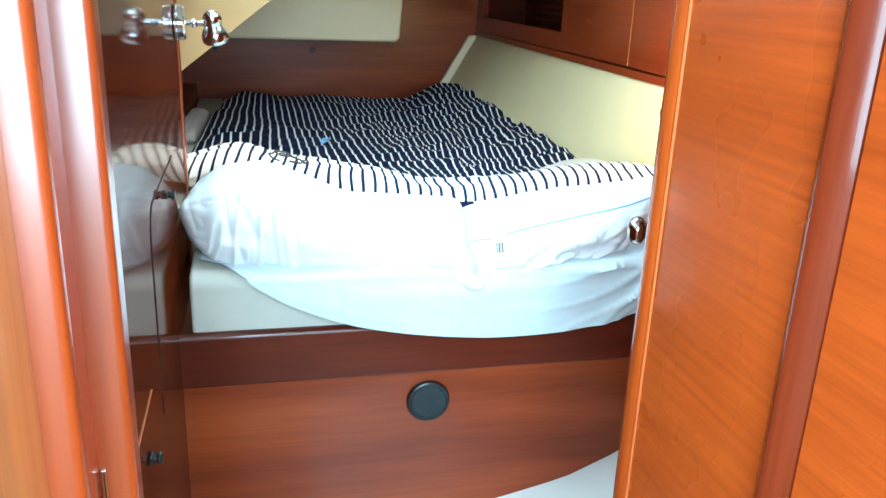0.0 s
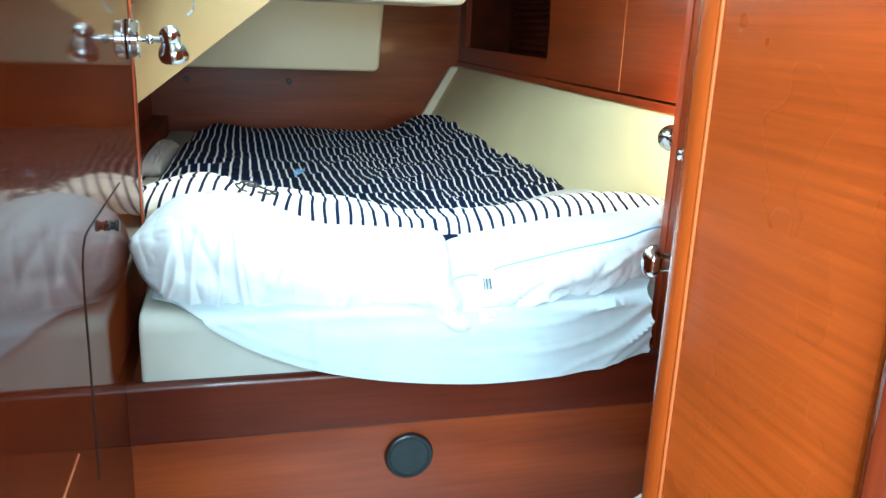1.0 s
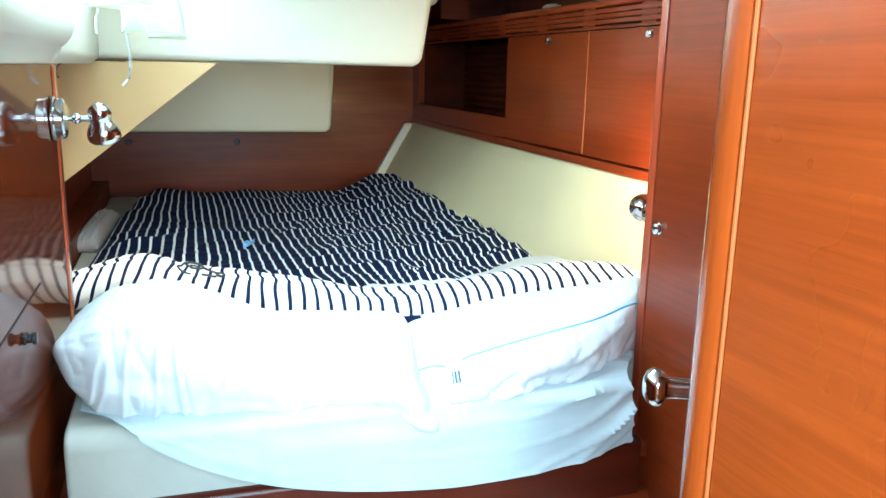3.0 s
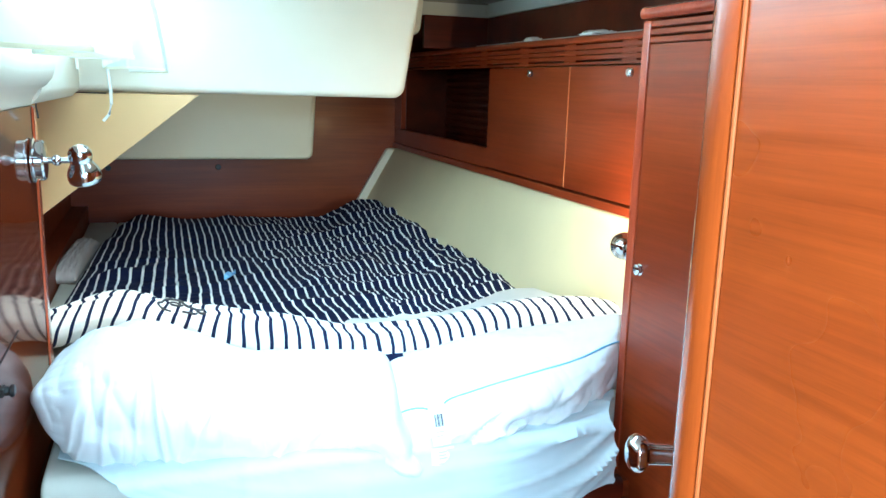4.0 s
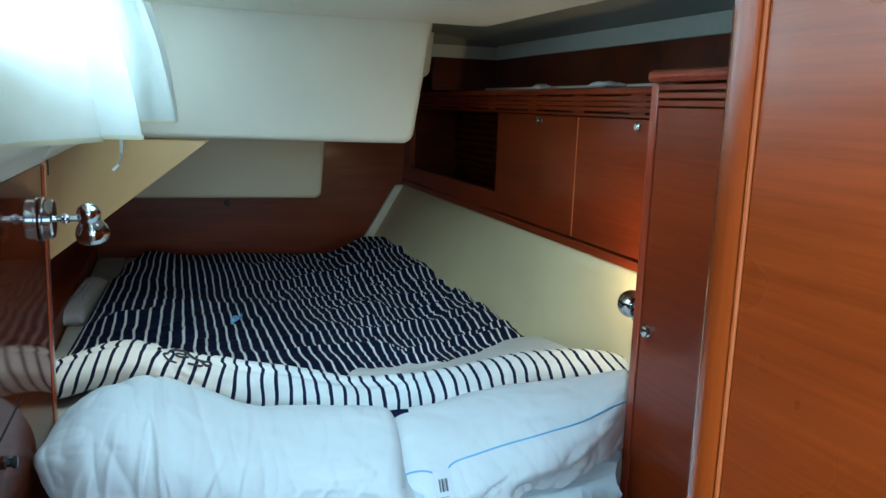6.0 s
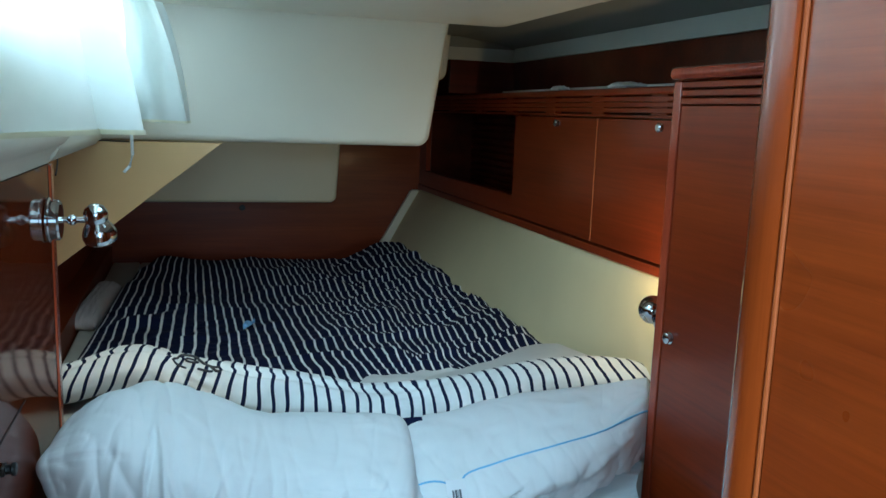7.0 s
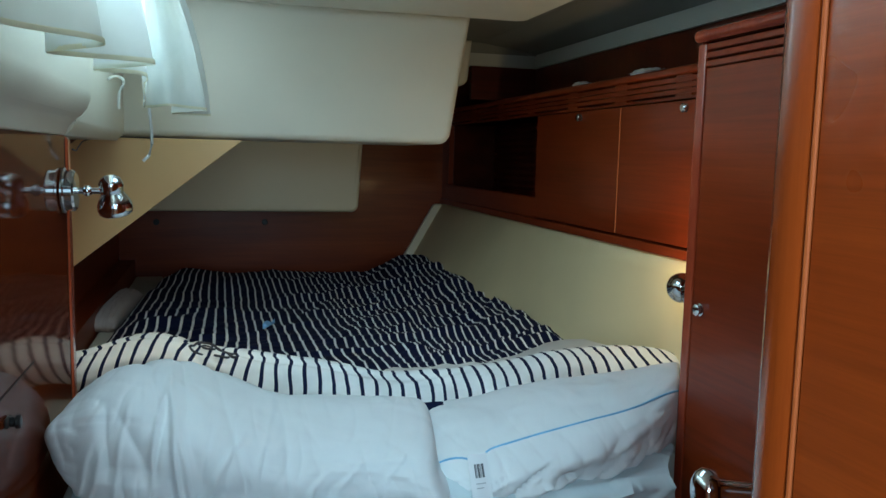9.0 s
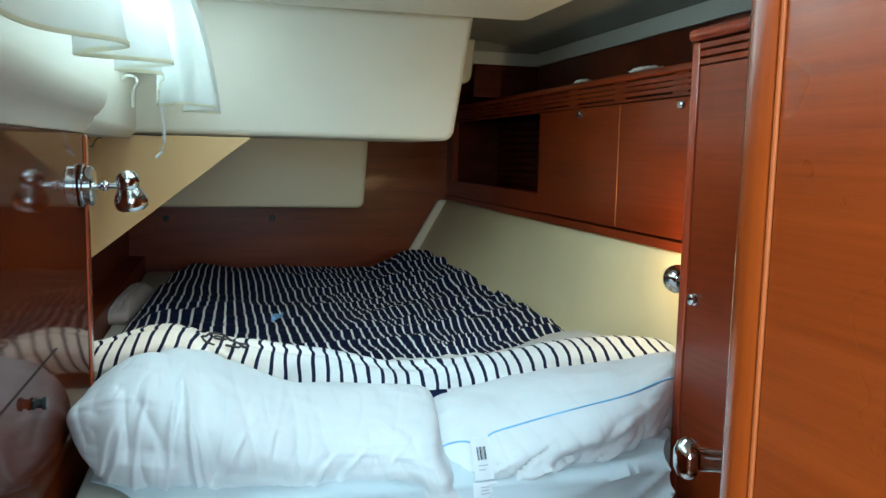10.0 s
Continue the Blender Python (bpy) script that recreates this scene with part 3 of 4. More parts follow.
        y = ym + ry * cy * r
        if skew:
            x += skew * (y - yf) * smoothstep(0.55, 1.0, u) + flare * smoothstep(0.7, 1.0, u) * smoothstep(0.4, -0.5, s)
        if lean:
            x = x0 + (lean + 0.62 * max(0.0, y - 1.49) - x0) * u
        return Vector((x, y, zm + rz * sz * r))
    return place


def loft(bm, place, nu, nv):
    rings = [[bm.verts.new(place(0.002 + 0.996 * i / nu, j / nv)) for j in range(nv)] for i in range(nu + 1)]
    for a, b in zip(rings, rings[1:]):
        for j in range(nv):
            bm.faces.new((a[j], a[(j + 1) % nv], b[(j + 1) % nv], b[j]))
    bm.faces.new(rings[0][::-1]), bm.faces.new(rings[-1])
    return bm


left_rows = [(-0.155, 1.48, 1.68, 0.925, 1.06), (-0.12, 1.44, 1.74, 0.897, 1.076), (-0.05, 1.420, 1.79, 0.888, 1.092), (0.05, 1.412, 1.81, 0.887, 1.072),
             (0.12, 1.41, 1.80, 0.883, 1.032), (0.2, 1.405, 1.77, 0.876, 1.006), (0.3, 1.40, 1.75, 0.868, 0.997), (0.38, 1.396, 1.74, 0.86, 0.996), (0.46, 1.394, 1.73, 0.85, 0.995)]
place_l = stuffed(-0.150, 0.392, left_rows, 3.0, right=24, full=2.7, ears=((-0.138, 0.52, 0.018, 0.024), (0.385, 5.95, 0.036, 0.055)), wrinkle=0.0065, crease=0.75, pleat=0.0025, skew=0.2, flare=0.042)
solo("pillow", loft(bmesh.new(), place_l, 330, 130), cotton, "plump white cotton pillow leaning by the partition", "pillow", "pillows on the berth", smooth=80)

right_rows = [(0.40, 1.428, 1.72, 0.876, 0.944), (0.46, 1.402, 1.77, 0.867, 0.976), (0.55, 1.397, 1.78, 0.870, 0.989), (0.65, 1.398, 1.78, 0.877, 1.001), (0.75, 1.406, 1.76, 0.885, 1.016),
              (0.85, 1.420, 1.73, 0.888, 1.033), (0.95, 1.468, 1.70, 0.905, 1.049), (1.05, 1.53, 1.69, 0.92, 1.054)]
place_r = stuffed(0.385, 1.0, right_rows, 9.0, wrinkle=0.005, crease=0.35, full=2.5, right=60, lean=LOCK_X + 0.004, quilt=0.009)
pil = thing("pillow", (0.68, 1.632, 0.92), "white quilted pillow with pale blue piping and a tag", "pillow", "pillows on the berth")


def seam_v(u):
    # the piped seam climbs along the front of the pillow
    return 0.120 - 0.010 * u + 0.033 * math.sin(math.pi * u) + 0.022 * math.exp(-((u - 0.07) / 0.05) ** 2) - 0.020 * math.exp(-((u - 0.160) / 0.03) ** 2)


bm = loft(bmesh.new(), place_r, 240, 130)
part("cover", bm, cotton, pil, smooth=80)
path = [place_r(0.01 + 0.97 * k / 60, seam_v(k / 60)) - Vector((0, 0.0012, 0)) for k in range(61)]
part("piping", tube(bmesh.new(), path, 0.0018, 6), piping_blue, pil, "pale blue piping")
tx, ty, tz = place_r(0.148, seam_v(0.150))
tz += 0.018
ty -= 0.012


def tag_place(half, top, low):
    return lambda u, v: (tx - half + 2 * half * u, ty - 0.004 - 0.044 * math.sin(1.5 * (top + (low - top) * v)) - 0.0012 * math.sin(5 * u), tz - 0.092 * (top + (low - top) * v))


tag = part("care_tag", sheet(bmesh.new(), 6, 10, tag_place(0.0155, 0.0, 0.60), thick=0.0008), label_white, pil, "white printed care tag")
part("lower_tag", sheet(bmesh.new(), 6, 8, tag_place(0.0195, 0.63, 1.06), thick=0.0008), label_white, tag)


def tag_bar(u0, u1, v0, v1):
    f = tag_place(0.0165, 0.0, 1.0)
    return sheet(bmesh.new(), 2, 4, lambda u, v: Vector(f(u0 + (u1 - u0) * u, v0 + (v1 - v0) * v)) - Vector((0, 0.0012, 0)), thick=0.0004)


for k, w in enumerate((0.06, 0.03, 0.07, 0.04, 0.03, 0.07, 0.04)):
    part("bar", tag_bar(0.27 + 0.068 * k, 0.27 + 0.068 * k + 0.75 * w, 0.13, 0.31), ink, tag)
for v0, u1 in ((0.38, 0.72), (0.44, 0.6), (0.69, 0.7), (0.74, 0.64), (0.79, 0.7), (0.88, 0.5)):
    part("bar", tag_bar(0.26, u1, v0, v0 + 0.012), tag_grey, tag)

# duvet: navy striped top, white striped reverse folded back
FOLD = [(-0.2, 1.984, 0.978, 0.040), (-0.1, 2.024, 0.996, 0.047), (-0.02, 2.034, 0.999, 0.051), (0.08, 1.954, 0.983, 0.054), (0.16, 1.904, 0.973, 0.054), (0.3, 1.864, 0.955, 0.056), (0.47, 1.839, 0.930, 0.056), (0.62, 1.854, 0.946, 0.053), (0.75, 1.854, 0.963, 0.052), (0.83, 1.844, 0.981, 0.052), (0.92, 1.814, 0.993, 0.049), (1.0, 1.764, 0.989, 0.040), (1.07, 1.745, 0.965, 0.032)]


FOLD_X = [-0.3 + 0.004 * k for k in range(376)]
FOLD_SOFT = [[smooth_at([(f[0], f[k]) for f in FOLD], x) for x in FOLD_X] for k in (1, 2, 3)]


def fold_at(x):
    p = min(max((x + 0.3) / 0.004, 0.0), 374.99)
    k = int(p)
    return tuple(c[k] + (c[k + 1] - c[k]) * (p - k) for c in FOLD_SOFT)


# creases that run across the stripes: from, to, height, width
CREASES = [((-0.13, 2.56), (0.10, 2.72), 0.017, 0.035), ((0.06, 2.73), (0.27, 2.68), 0.014, 0.03), ((0.22, 2.90), (0.53, 3.01), 0.016, 0.04),
           ((0.50, 3.02), (0.72, 2.78), 0.017, 0.04), ((0.27, 2.52), (0.44, 2.84), 0.012, 0.035), ((0.48, 2.22), (0.64, 2.05), 0.015, 0.03),
           ((0.62, 2.33), (0.90, 2.36), 0.016, 0.035), ((0.58, 2.58), (0.84, 2.48), 0.013, 0.03), ((0.66, 2.72), (0.90, 2.56), 0.014, 0.03),
           ((0.40, 2.42), (0.60, 2.36), 0.010, 0.03), ((0.02, 2.36), (0.12, 2.52), 0.012, 0.03), ((0.70, 2.98), (0.88, 2.86), 0.013, 0.03),
           ((-0.08, 3.02), (0.16, 3.08), 0.010, 0.04), ((0.74, 2.18), (0.90, 2.20), 0.012, 0.025), ((0.30, 3.20), (0.55, 3.24), 0.010, 0.05)]


def crease_z(x, y):
    z = 0.0
    for (ax, ay), (bx, by), high, wide in CREASES:
        dx, dy = bx - ax, by - ay
        long = math.hypot(dx, dy)
        t = ((x - ax) * dx + (y - ay) * dy) / (long * long)
        if -0.2 < t < 1.2:
            off = ((y - ay) * dx - (x - ax) * dy) / long + 0.02 * nz(t * 2.5, ax * 7, by, 1.6)
            w = wide * (0.5 if off > 0 else 1.2)
            z += high * math.exp(-(off / w) ** 2) * smoothstep(-0.2, 0.25, t) * smoothstep(1.2, 0.75, t)
    return z


def duvet_z(x, y):
    fy, fz, _ = fold_at(x)
    z = 0.944 + 0.02 * smoothstep(2.9, 3.35, y)
    far = smoothstep(2.6, 3.35, y)
    z += (0.040 * smoothstep(0.58, 0.80, x) - 0.012 * math.exp(-((x - 0.57) / 0.12) ** 2) + 0.010 * math.exp(-((x + 0.03) / 0.12) ** 2)) * far
    z += 0.032 * smoothstep(0.70, 0.9, x) * smoothstep(3.35, 2.9, y) * smoothstep(2.0, 2.3, y)
    z += 0.010 * nz(x, y, 0.3, 3.1) + 0.006 * nz(x, y * 1.6, 2.1, 9)
    # small puckers, longer across the stripes than along them, thicker towards the hull side
    much = 0.45 + 0.55 * smoothstep(0.3, 0.7, x)
    z += much * (0.016 * max(0, 1 - 3.2 * abs(nz(x * 0.7 + 0.25 * y, y * 1.5 - 0.5 * x, 5.1, 5))) ** 2 + 0.007 * max(0, 1 - 3 * abs(nz(x, y * 1.8, 1.4, 11))) ** 2)
    z += crease_z(x, y)
    return z + (fz - 0.955) * math.exp(-((y - fy) / 0.12) ** 2)


def duvet_xy(u, v):
    y = fold_at(-0.2 + 1.15 * u)[0] + 0.01 + v * (3.47 - fold_at(-0.2 + 1.15 * u)[0] + 0.03 * nz(u, 0.5, 0, 5))
    left = curve_at([(1.9, -0.215), (2.3, -0.205), (2.5, -0.195), (3.08, -0.165), (3.32, -0.12), (3.5, -0.065)], y)
    right = curve_at([(1.8, 0.985), (2.1, 0.95), (2.5, 0.938), (3.07, 0.918), (3.3, 0.905), (3.5, 0.87)], y) + 0.008 * nz(y, 1.7, 0, 4)
    return left + (right - left) * u, y


def duvet_place(u, v):
    x, y = duvet_xy(u, v)
    z = duvet_z(x, y)
    rim = min(1 - max(0.0, 1 - (1 - v) / 0.05) ** 2, 1 - max(0.0, 1 - u / 0.05) ** 2, 1 - max(0.0, 1 - (1 - u) / 0.04) ** 2)
    return (x, y, 0.927 + (z - 0.927) * max(rim, 0.0) ** 0.5)


def duvet_uv(u, v):
    x, y = duvet_xy(u, v)
    lean = 0.055 * smoothstep(0.15, -0.15, x) * (y - 3.2) - 0.05 * math.exp(-((x - 0.45) / 0.2) ** 2) * (y - 2.9)
    return (1.0 + x - lean + 0.010 * nz(x, y, 7.7, 4) + 0.003 * nz(x, y, 1.7, 15), y)


duvet = thing("duvet", (0.35, 2.7, 0.93), "rumpled navy duvet with thin white stripes, turned back", "duvet")
part("cover", sheet(bmesh.new(), 210, 260, duvet_place, duvet_uv), navy_cloth, duvet, smooth=80)


def fold_place(u, v):
    x = -0.2 + 1.27 * u
    fy, fz, fr = fold_at(x)
    a = radians(-75 + 265 * v)
    r = fr * (1 + 0.10 * nz(x, v, 2.2, 6) + 0.05 * nz(x, v * 2, 6.1, 17)) * (1.0 if v < 0.8 else 1 + 0.5 * (v - 0.8))
    # a second edge lies along the back of the fold, parted from it by a groove, and a knot of puckers where it starts
    ledge = smoothstep(0.62, 0.45, x) * (1 - 0.6 * math.exp(-((x - 0.05) / 0.05) ** 2))
    r *= 1 - 0.16 * ledge * math.exp(-((v - 0.56 - 0.05 * nz(x, 0.2, 0, 7)) / 0.03) ** 2)
    knot = math.exp(-((x - 0.055) / 0.06) ** 2)
    r *= 1 - 0.17 * knot * max(0, 1 - 3 * abs(nz(x * 1.3 + v * 0.25, v * 0.5 - x, 4.4, 14)))
    droop = 0.012 * nz(x, 0.3, 9.0, 6)
    return (x + 0.004 * nz(x, v * 0.3, 3, 18), fy - r * math.cos(a) * 1.15, fz + r * math.sin(a) * 0.95 + droop)


def fold_uv(u, v):
    x = -0.2 + 1.27 * u
    lean = curve_at([(-0.2, -0.075), (0.06, -0.085), (0.2, -0.02), (0.36, 0.0), (0.6, 0.015), (0.8, 0.05), (1.07, 0.09)], x)
    return (1.0 + x + lean * (v - 0.4) + 0.003 * nz(u * 9, v * 2, 3, 2) + (0.006 if v > 0.57 and x < 0.5 else 0.0), v * 0.2)


part("turned_back_edge", sheet(bmesh.new(), 300, 44, fold_place, fold_uv), fold_cloth, duvet, "white reverse with navy stripes", smooth=80)


def flap_place(u, v):
    # where the fold dips between the pillows its navy face turns out in a small tongue
    drop = (0.30 + 0.70 * math.exp(-((u - 0.30) / 0.26) ** 2)) * math.sin(math.pi * min(max(u, 0.02), 0.98)) ** 0.5
    return (0.432 + 0.047 * u, 1.712 - 0.010 * v + 0.006 * math.sin(3 * u), 0.969 - 0.002 * u - 0.036 * v * drop)


part("turned_flap", sheet(bmesh.new(), 16, 8, flap_place, lambda u, v: (0.012, v), thick=0.003), navy_cloth, duvet, "navy face showing under the fold", smooth=80)


def reverse_place(u, v):
    x = 0.34 + 0.59 * u
    fy, fz, fr = fold_at(x)
    y = fy + fr * 0.75 + v * (0.138 * smoothstep(0.35, 0.46, x) + 0.02 * nz(x, 0, 2, 22) + 0.09 * smoothstep(0.68, 0.92, x))
    return (x, y, max(duvet_z(x, y) + 0.008 + 0.004 * nz(x, y, 3, 25), fz + fr * 0.55 * (1 - v)))


part("reverse_strip", sheet(bmesh.new(), 90, 14, reverse_place, thick=0.002), grey_cloth, duvet, "plain greyish reverse of the cover", smooth=80)


def motif_line(points, radius):
    """A printed line that lies on the fold, through (x, v) points."""
    run = []
    for k in range(31):
        x, v = through_points(points, k / 30)
        p = Vector(fold_place((x + 0.2) / 1.27, v))
        fy, fz, _ = fold_at(x)
        run.append(p + Vector((0, p.y - fy, p.z - fz)).normalized() * 0.0015)
    return tube(bmesh.new(), run, radius, 6)


motif_ring = [(0.062 + 0.012 * math.cos(0.7854 * k), 0.552 + 0.026 * math.sin(0.7854 * k)) for k in range(9)]
for points, radius in (([(0.026, 0.537), (0.036, 0.597), (0.060, 0.632), (0.086, 0.597), (0.104, 0.507), (0.114, 0.497)], 0.0028), (motif_ring, 0.0022), ([(0.024, 0.532), (0.034, 0.487), (0.052, 0.472)], 0.0022), ([(0.074, 0.482), (0.092, 0.472), (0.100, 0.492)], 0.0024), ([(0.084, 0.572), (0.098, 0.567), (0.116, 0.582)], 0.0022)):
    part("printed_motif", motif_line(points, radius), ink, duvet, "navy line motif on the fold")
# small raised patch of uneven blue on the duvet
part("blue_patch", sheet(bmesh.new(), 8, 3, lambda u, v: (0.190 + 0.034 * u, 2.44 + 0.04 * u + 0.016 * v, duvet_z(0.205, 2.46) + 0.006 + 0.008 * u + 0.009 * v + 0.006 * math.sin(6 * u) * v), thick=0.0015), patch_blue, duvet, "small blue and white patch")

bm = bmesh.new()
pillow(bm, (0.034, 0.26, 0.040), pose(-0.208, 2.84, 0.945, 0, 6, -3), 21.0, 24, 40)
solo("cushion", bm, plain("dim_grey_cloth", (0.50, 0.46, 0.45), 0.92, 0.06, 9, 0.15, 300), "small grey cushion tucked beside the duvet", "cushion", smooth=80)

# ---- hull side: padded lining, overhead lockers, tall locker ----
def lining_x(y, z):
    """The inner face of the padded lining: leaning at the stern, steeper towards the door."""
    foot = 0.80 + 0.15 * smoothstep(3.66, 1.6, y) + 0.04 * smoothstep(2.3, 1.7, y)
    return foot + (CAB_X - 0.003 - foot) * (z - 0.86) / 0.357


bm = bmesh.new()
rings = []
for k in range(25):
    y = 1.50 + (AFT_Y - 0.006 - 1.50) * k / 24
    ring = [(lining_x(y, 0.86) + 0.06, 0.86), (lining_x(y, 0.86), 0.86)]
    ring += [(lining_x(y, 0.86 + 0.357 * j / 10) - 0.004 * math.sin(math.pi * j / 10), 0.86 + 0.357 * j / 10 - (0.006 if j == 10 else 0)) for j in range(1, 11)]
    ring += [(CAB_X + 0.006, 1.2175), (CAB_X + 0.045, 1.217)]
    rings.append([bm.verts.new((x, y, z)) for x, z in ring])
for p, q in zip(rings, rings[1:]):
    for j in range(len(p)):
        i = (j + 1) % len(p)
        bm.faces.new((p[j], p[i], q[i], q[j]))
bm.faces.new(rings[0]), bm.faces.new(rings[-1][::-1])
pad = thing("padded_lining", (0.95, 2.6, 0.86), "cream vinyl padded hull lining over the berth, yellowed for lamp light", "lining")
part("cover", bm, vinyl, pad, smooth=50)
bm = bmesh.new()
edge = [(lining_x(AFT_Y, 0.87) - 0.046, 0.87), (lining_x(AFT_Y, 0.87) + 0.01, 0.87), (lining_x(AFT_Y, 1.212) + 0.004, 1.2165), (lining_x(AFT_Y, 1.212) - 0.034, 1.2165)]
prism(bm, rounded(edge, [0, 0, 0.004, 0.02], 5), "y", AFT_Y - 0.026, AFT_Y - 0.003, bevel=0.006)
part("end_return", bm, vinyl_pale, pad, "paler rounded end of the lining")


cab = thing("overhead_locker", (CAB_X, 2.6, 1.2), "mahogany overhead locker with two doors and a louvred end", "locker")
part("bottom_rail", new_box(CAB_X - 0.008, CAB_X + 0.3, 1.50, AFT_Y - 0.004, 1.2185, 1.24, bevel=0.004), cab_y, cab)
# niche back, cheek and louvres take the dark wood in place of shade
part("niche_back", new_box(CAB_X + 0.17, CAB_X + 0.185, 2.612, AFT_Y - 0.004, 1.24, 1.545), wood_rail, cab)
part("niche_floor", new_box(CAB_X + 0.021, CAB_X + 0.17, 2.612, AFT_Y - 0.004, 1.2402, 1.25), cab_y, cab)
part("niche_rail", new_box(CAB_X, CAB_X + 0.02, 2.594, AFT_Y - 0.004, 1.241, 1.302), cab_y, cab)
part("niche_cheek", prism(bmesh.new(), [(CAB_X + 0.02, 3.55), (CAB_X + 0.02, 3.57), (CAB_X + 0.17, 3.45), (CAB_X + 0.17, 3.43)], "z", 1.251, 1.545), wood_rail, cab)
part("stile", new_box(CAB_X, CAB_X + 0.02, 3.56, AFT_Y - 0.004, 1.303, 1.545), cab_z, cab)
part("partition", new_box(CAB_X + 0.017, CAB_X + 0.17, 2.594, 2.611, 1.24, 1.545), cab_z, cab)
part("upper_fascia", new_box(CAB_X, CAB_X + 0.02, 1.50, AFT_Y - 0.004, 1.546, 1.552), cab_y, cab)
for z in (1.5585, 1.571, 1.5835):
    part("vent_rail", new_box(CAB_X, CAB_X + 0.02, 1.50, AFT_Y - 0.004, z - 0.0015, z + 0.0090, bevel=0.0012, seg=1), cab_y, cab)
for y in (1.50, 1.78, 2.05, 2.32, 2.62, 2.9, 3.2, 3.6):
    part("vent_spacer", new_box(CAB_X + 0.001, CAB_X + 0.019, y, y + 0.06, 1.5525, 1.596), cab_y, cab)
# near-black sheet stands for the shade inside the slots
part("vent_shade", new_box(CAB_X + 0.022, CAB_X + 0.03, 1.50, AFT_Y - 0.004, 1.5465, 1.594), gap_dark, cab)
part("shelf", new_box(CAB_X - 0.01, CAB_X + 0.3, 1.50, AFT_Y - 0.004, 1.596, 1.612, bevel=0.005), cab_y, cab)
for y0, y1, ky in ((1.55, 2.069, 1.79), (2.073, 2.592, 2.29)):
    leaf = part("locker_door", new_box(CAB_X - 0.002, CAB_X + 0.016, y0, y1, 1.244, 1.543, bevel=0.002), cab_y, cab)
    part("knob", lathe(bmesh.new(), [(0.009, 0), (0.009, 0.0015), (0.0055, 0.003), (0.0055, 0.0045), (0.0095, 0.0065), (0.010, 0.009), (0.007, 0.0115), (0, 0.012)], pose(CAB_X - 0.002, ky, 1.527, 0, -90, 0), 18), chrome, leaf, "small chrome knob")
part("door_joint", new_box(CAB_X - 0.003, CAB_X + 0.01, 2.0696, 2.0724, 1.246, 1.542), wood_pale, cab)
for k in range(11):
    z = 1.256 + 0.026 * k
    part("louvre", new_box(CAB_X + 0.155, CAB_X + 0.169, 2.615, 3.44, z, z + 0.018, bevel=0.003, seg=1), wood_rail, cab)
# shelf recess: shade under the deckhead put into the wood colour
structure("wall_shelf_back", new_box(1.13, 1.15, 1.5, 2.95, 1.612, 1.722), wood_rail, "mahogany strip behind the shelf, darkened for recess shade", "wall")
structure("wall_shelf_end", new_box(0.9, 1.15, 2.951, 2.97, 1.613, 1.722), wood_rail, "mahogany panel closing the shelf, darkened for recess shade", "wall")
bm = prism(bmesh.new(), [(1.12, 1.7225), (1.16, 1.7225), (1.16, 1.798), (1.128, 1.768)], "y", 1.4, 2.945)
box(bm, 0.86, 1.16, 2.946, 2.99, 1.7225, 1.764)
structure("trim_cove", bm, plain("grey_cove_paint", (0.50, 0.51, 0.46), 0.5, 0.05, 4, 0.05, 150), "pale grey band under the deck edge", "trim")
structure("ceiling_slope", prism(bmesh.new(), [(1.127, 1.7685), (1.16, 1.799), (0.93, 1.799)], "y", 1.4, 2.945), liner_grey, "vinyl lining sloping to the deck edge, its grey darkened for shadow", "ceiling")
structure("ceiling_step", new_box(0.86, 1.16, 2.946, 2.99, 1.7645, 1.799), liner_grey, "vinyl edge of the deckhead lining, its grey darkened for shadow", "ceiling")
for x, y, s in ((1.03, 2.0, 0.05), (1.03, 2.36, 0.03)):
    bm = bmesh.new()
    pillow(bm, (s * 0.6, s, 0.008), pose(x, y, 1.618), y, 12, 12)
    solo("folded_cloth", bm, cotton, "small folded white cloth on the locker shelf", "cloth", "cloths on the shelf", smooth=80)

bm = box(bmesh.new(), 1.055, 1.070, 1.56, 2.86, 1.6122, 1.6225, bevel=0.003)
solo("shelf_batten", bm, plain("pale_grey_batten", (0.60, 0.60, 0.57), 0.5, 0.05), "thin pale grey batten lying along the locker shelf", "batten")

tall = thing("tall_locker", (LOCK_X, 1.3, 0.0), "tall mahogany hanging locker with slotted top", "locker")
part("side_panel", new_box(LOCK_X + 0.03, 1.5, 1.482, 1.498, 0.0, 1.606), cab_z, tall)
part("stile", new_box(LOCK_X, LOCK_X + 0.03, 1.474, 1.4985, 0.0, 1.606, bevel=0.005), wood_lip, tall)
leaf = part("locker_door", new_box(LOCK_X + 0.001, LOCK_X + 0.02, 0.9, 1.471, 0.3, 1.566, bevel=0.002), cab_y, tall)
part("knob", lathe(bmesh.new(), [(0.0105, 0), (0.0105, 0.0015), (0.0065, 0.003), (0.0065, 0.004), (0.0095, 0.006), (0.0095, 0.0085), (0.006, 0.0105), (0, 0.011)], pose(LOCK_X, 1.447, 1.182, 0, -90, 0), 20), chrome, leaf, "chrome knob")
for z in (1.568, 1.581, 1.594):
    part("vent_rail", new_box(LOCK_X, LOCK_X + 0.02, 0.9, 1.473, z, z + 0.0098, bevel=0.0015, seg=1), cab_y, tall)
# near-black sheet in place of shade behind the top slots
part("vent_shade", new_box(LOCK_X + 0.022, LOCK_X + 0.03, 0.9, 1.473, 1.568, 1.604), gap_dark, tall)
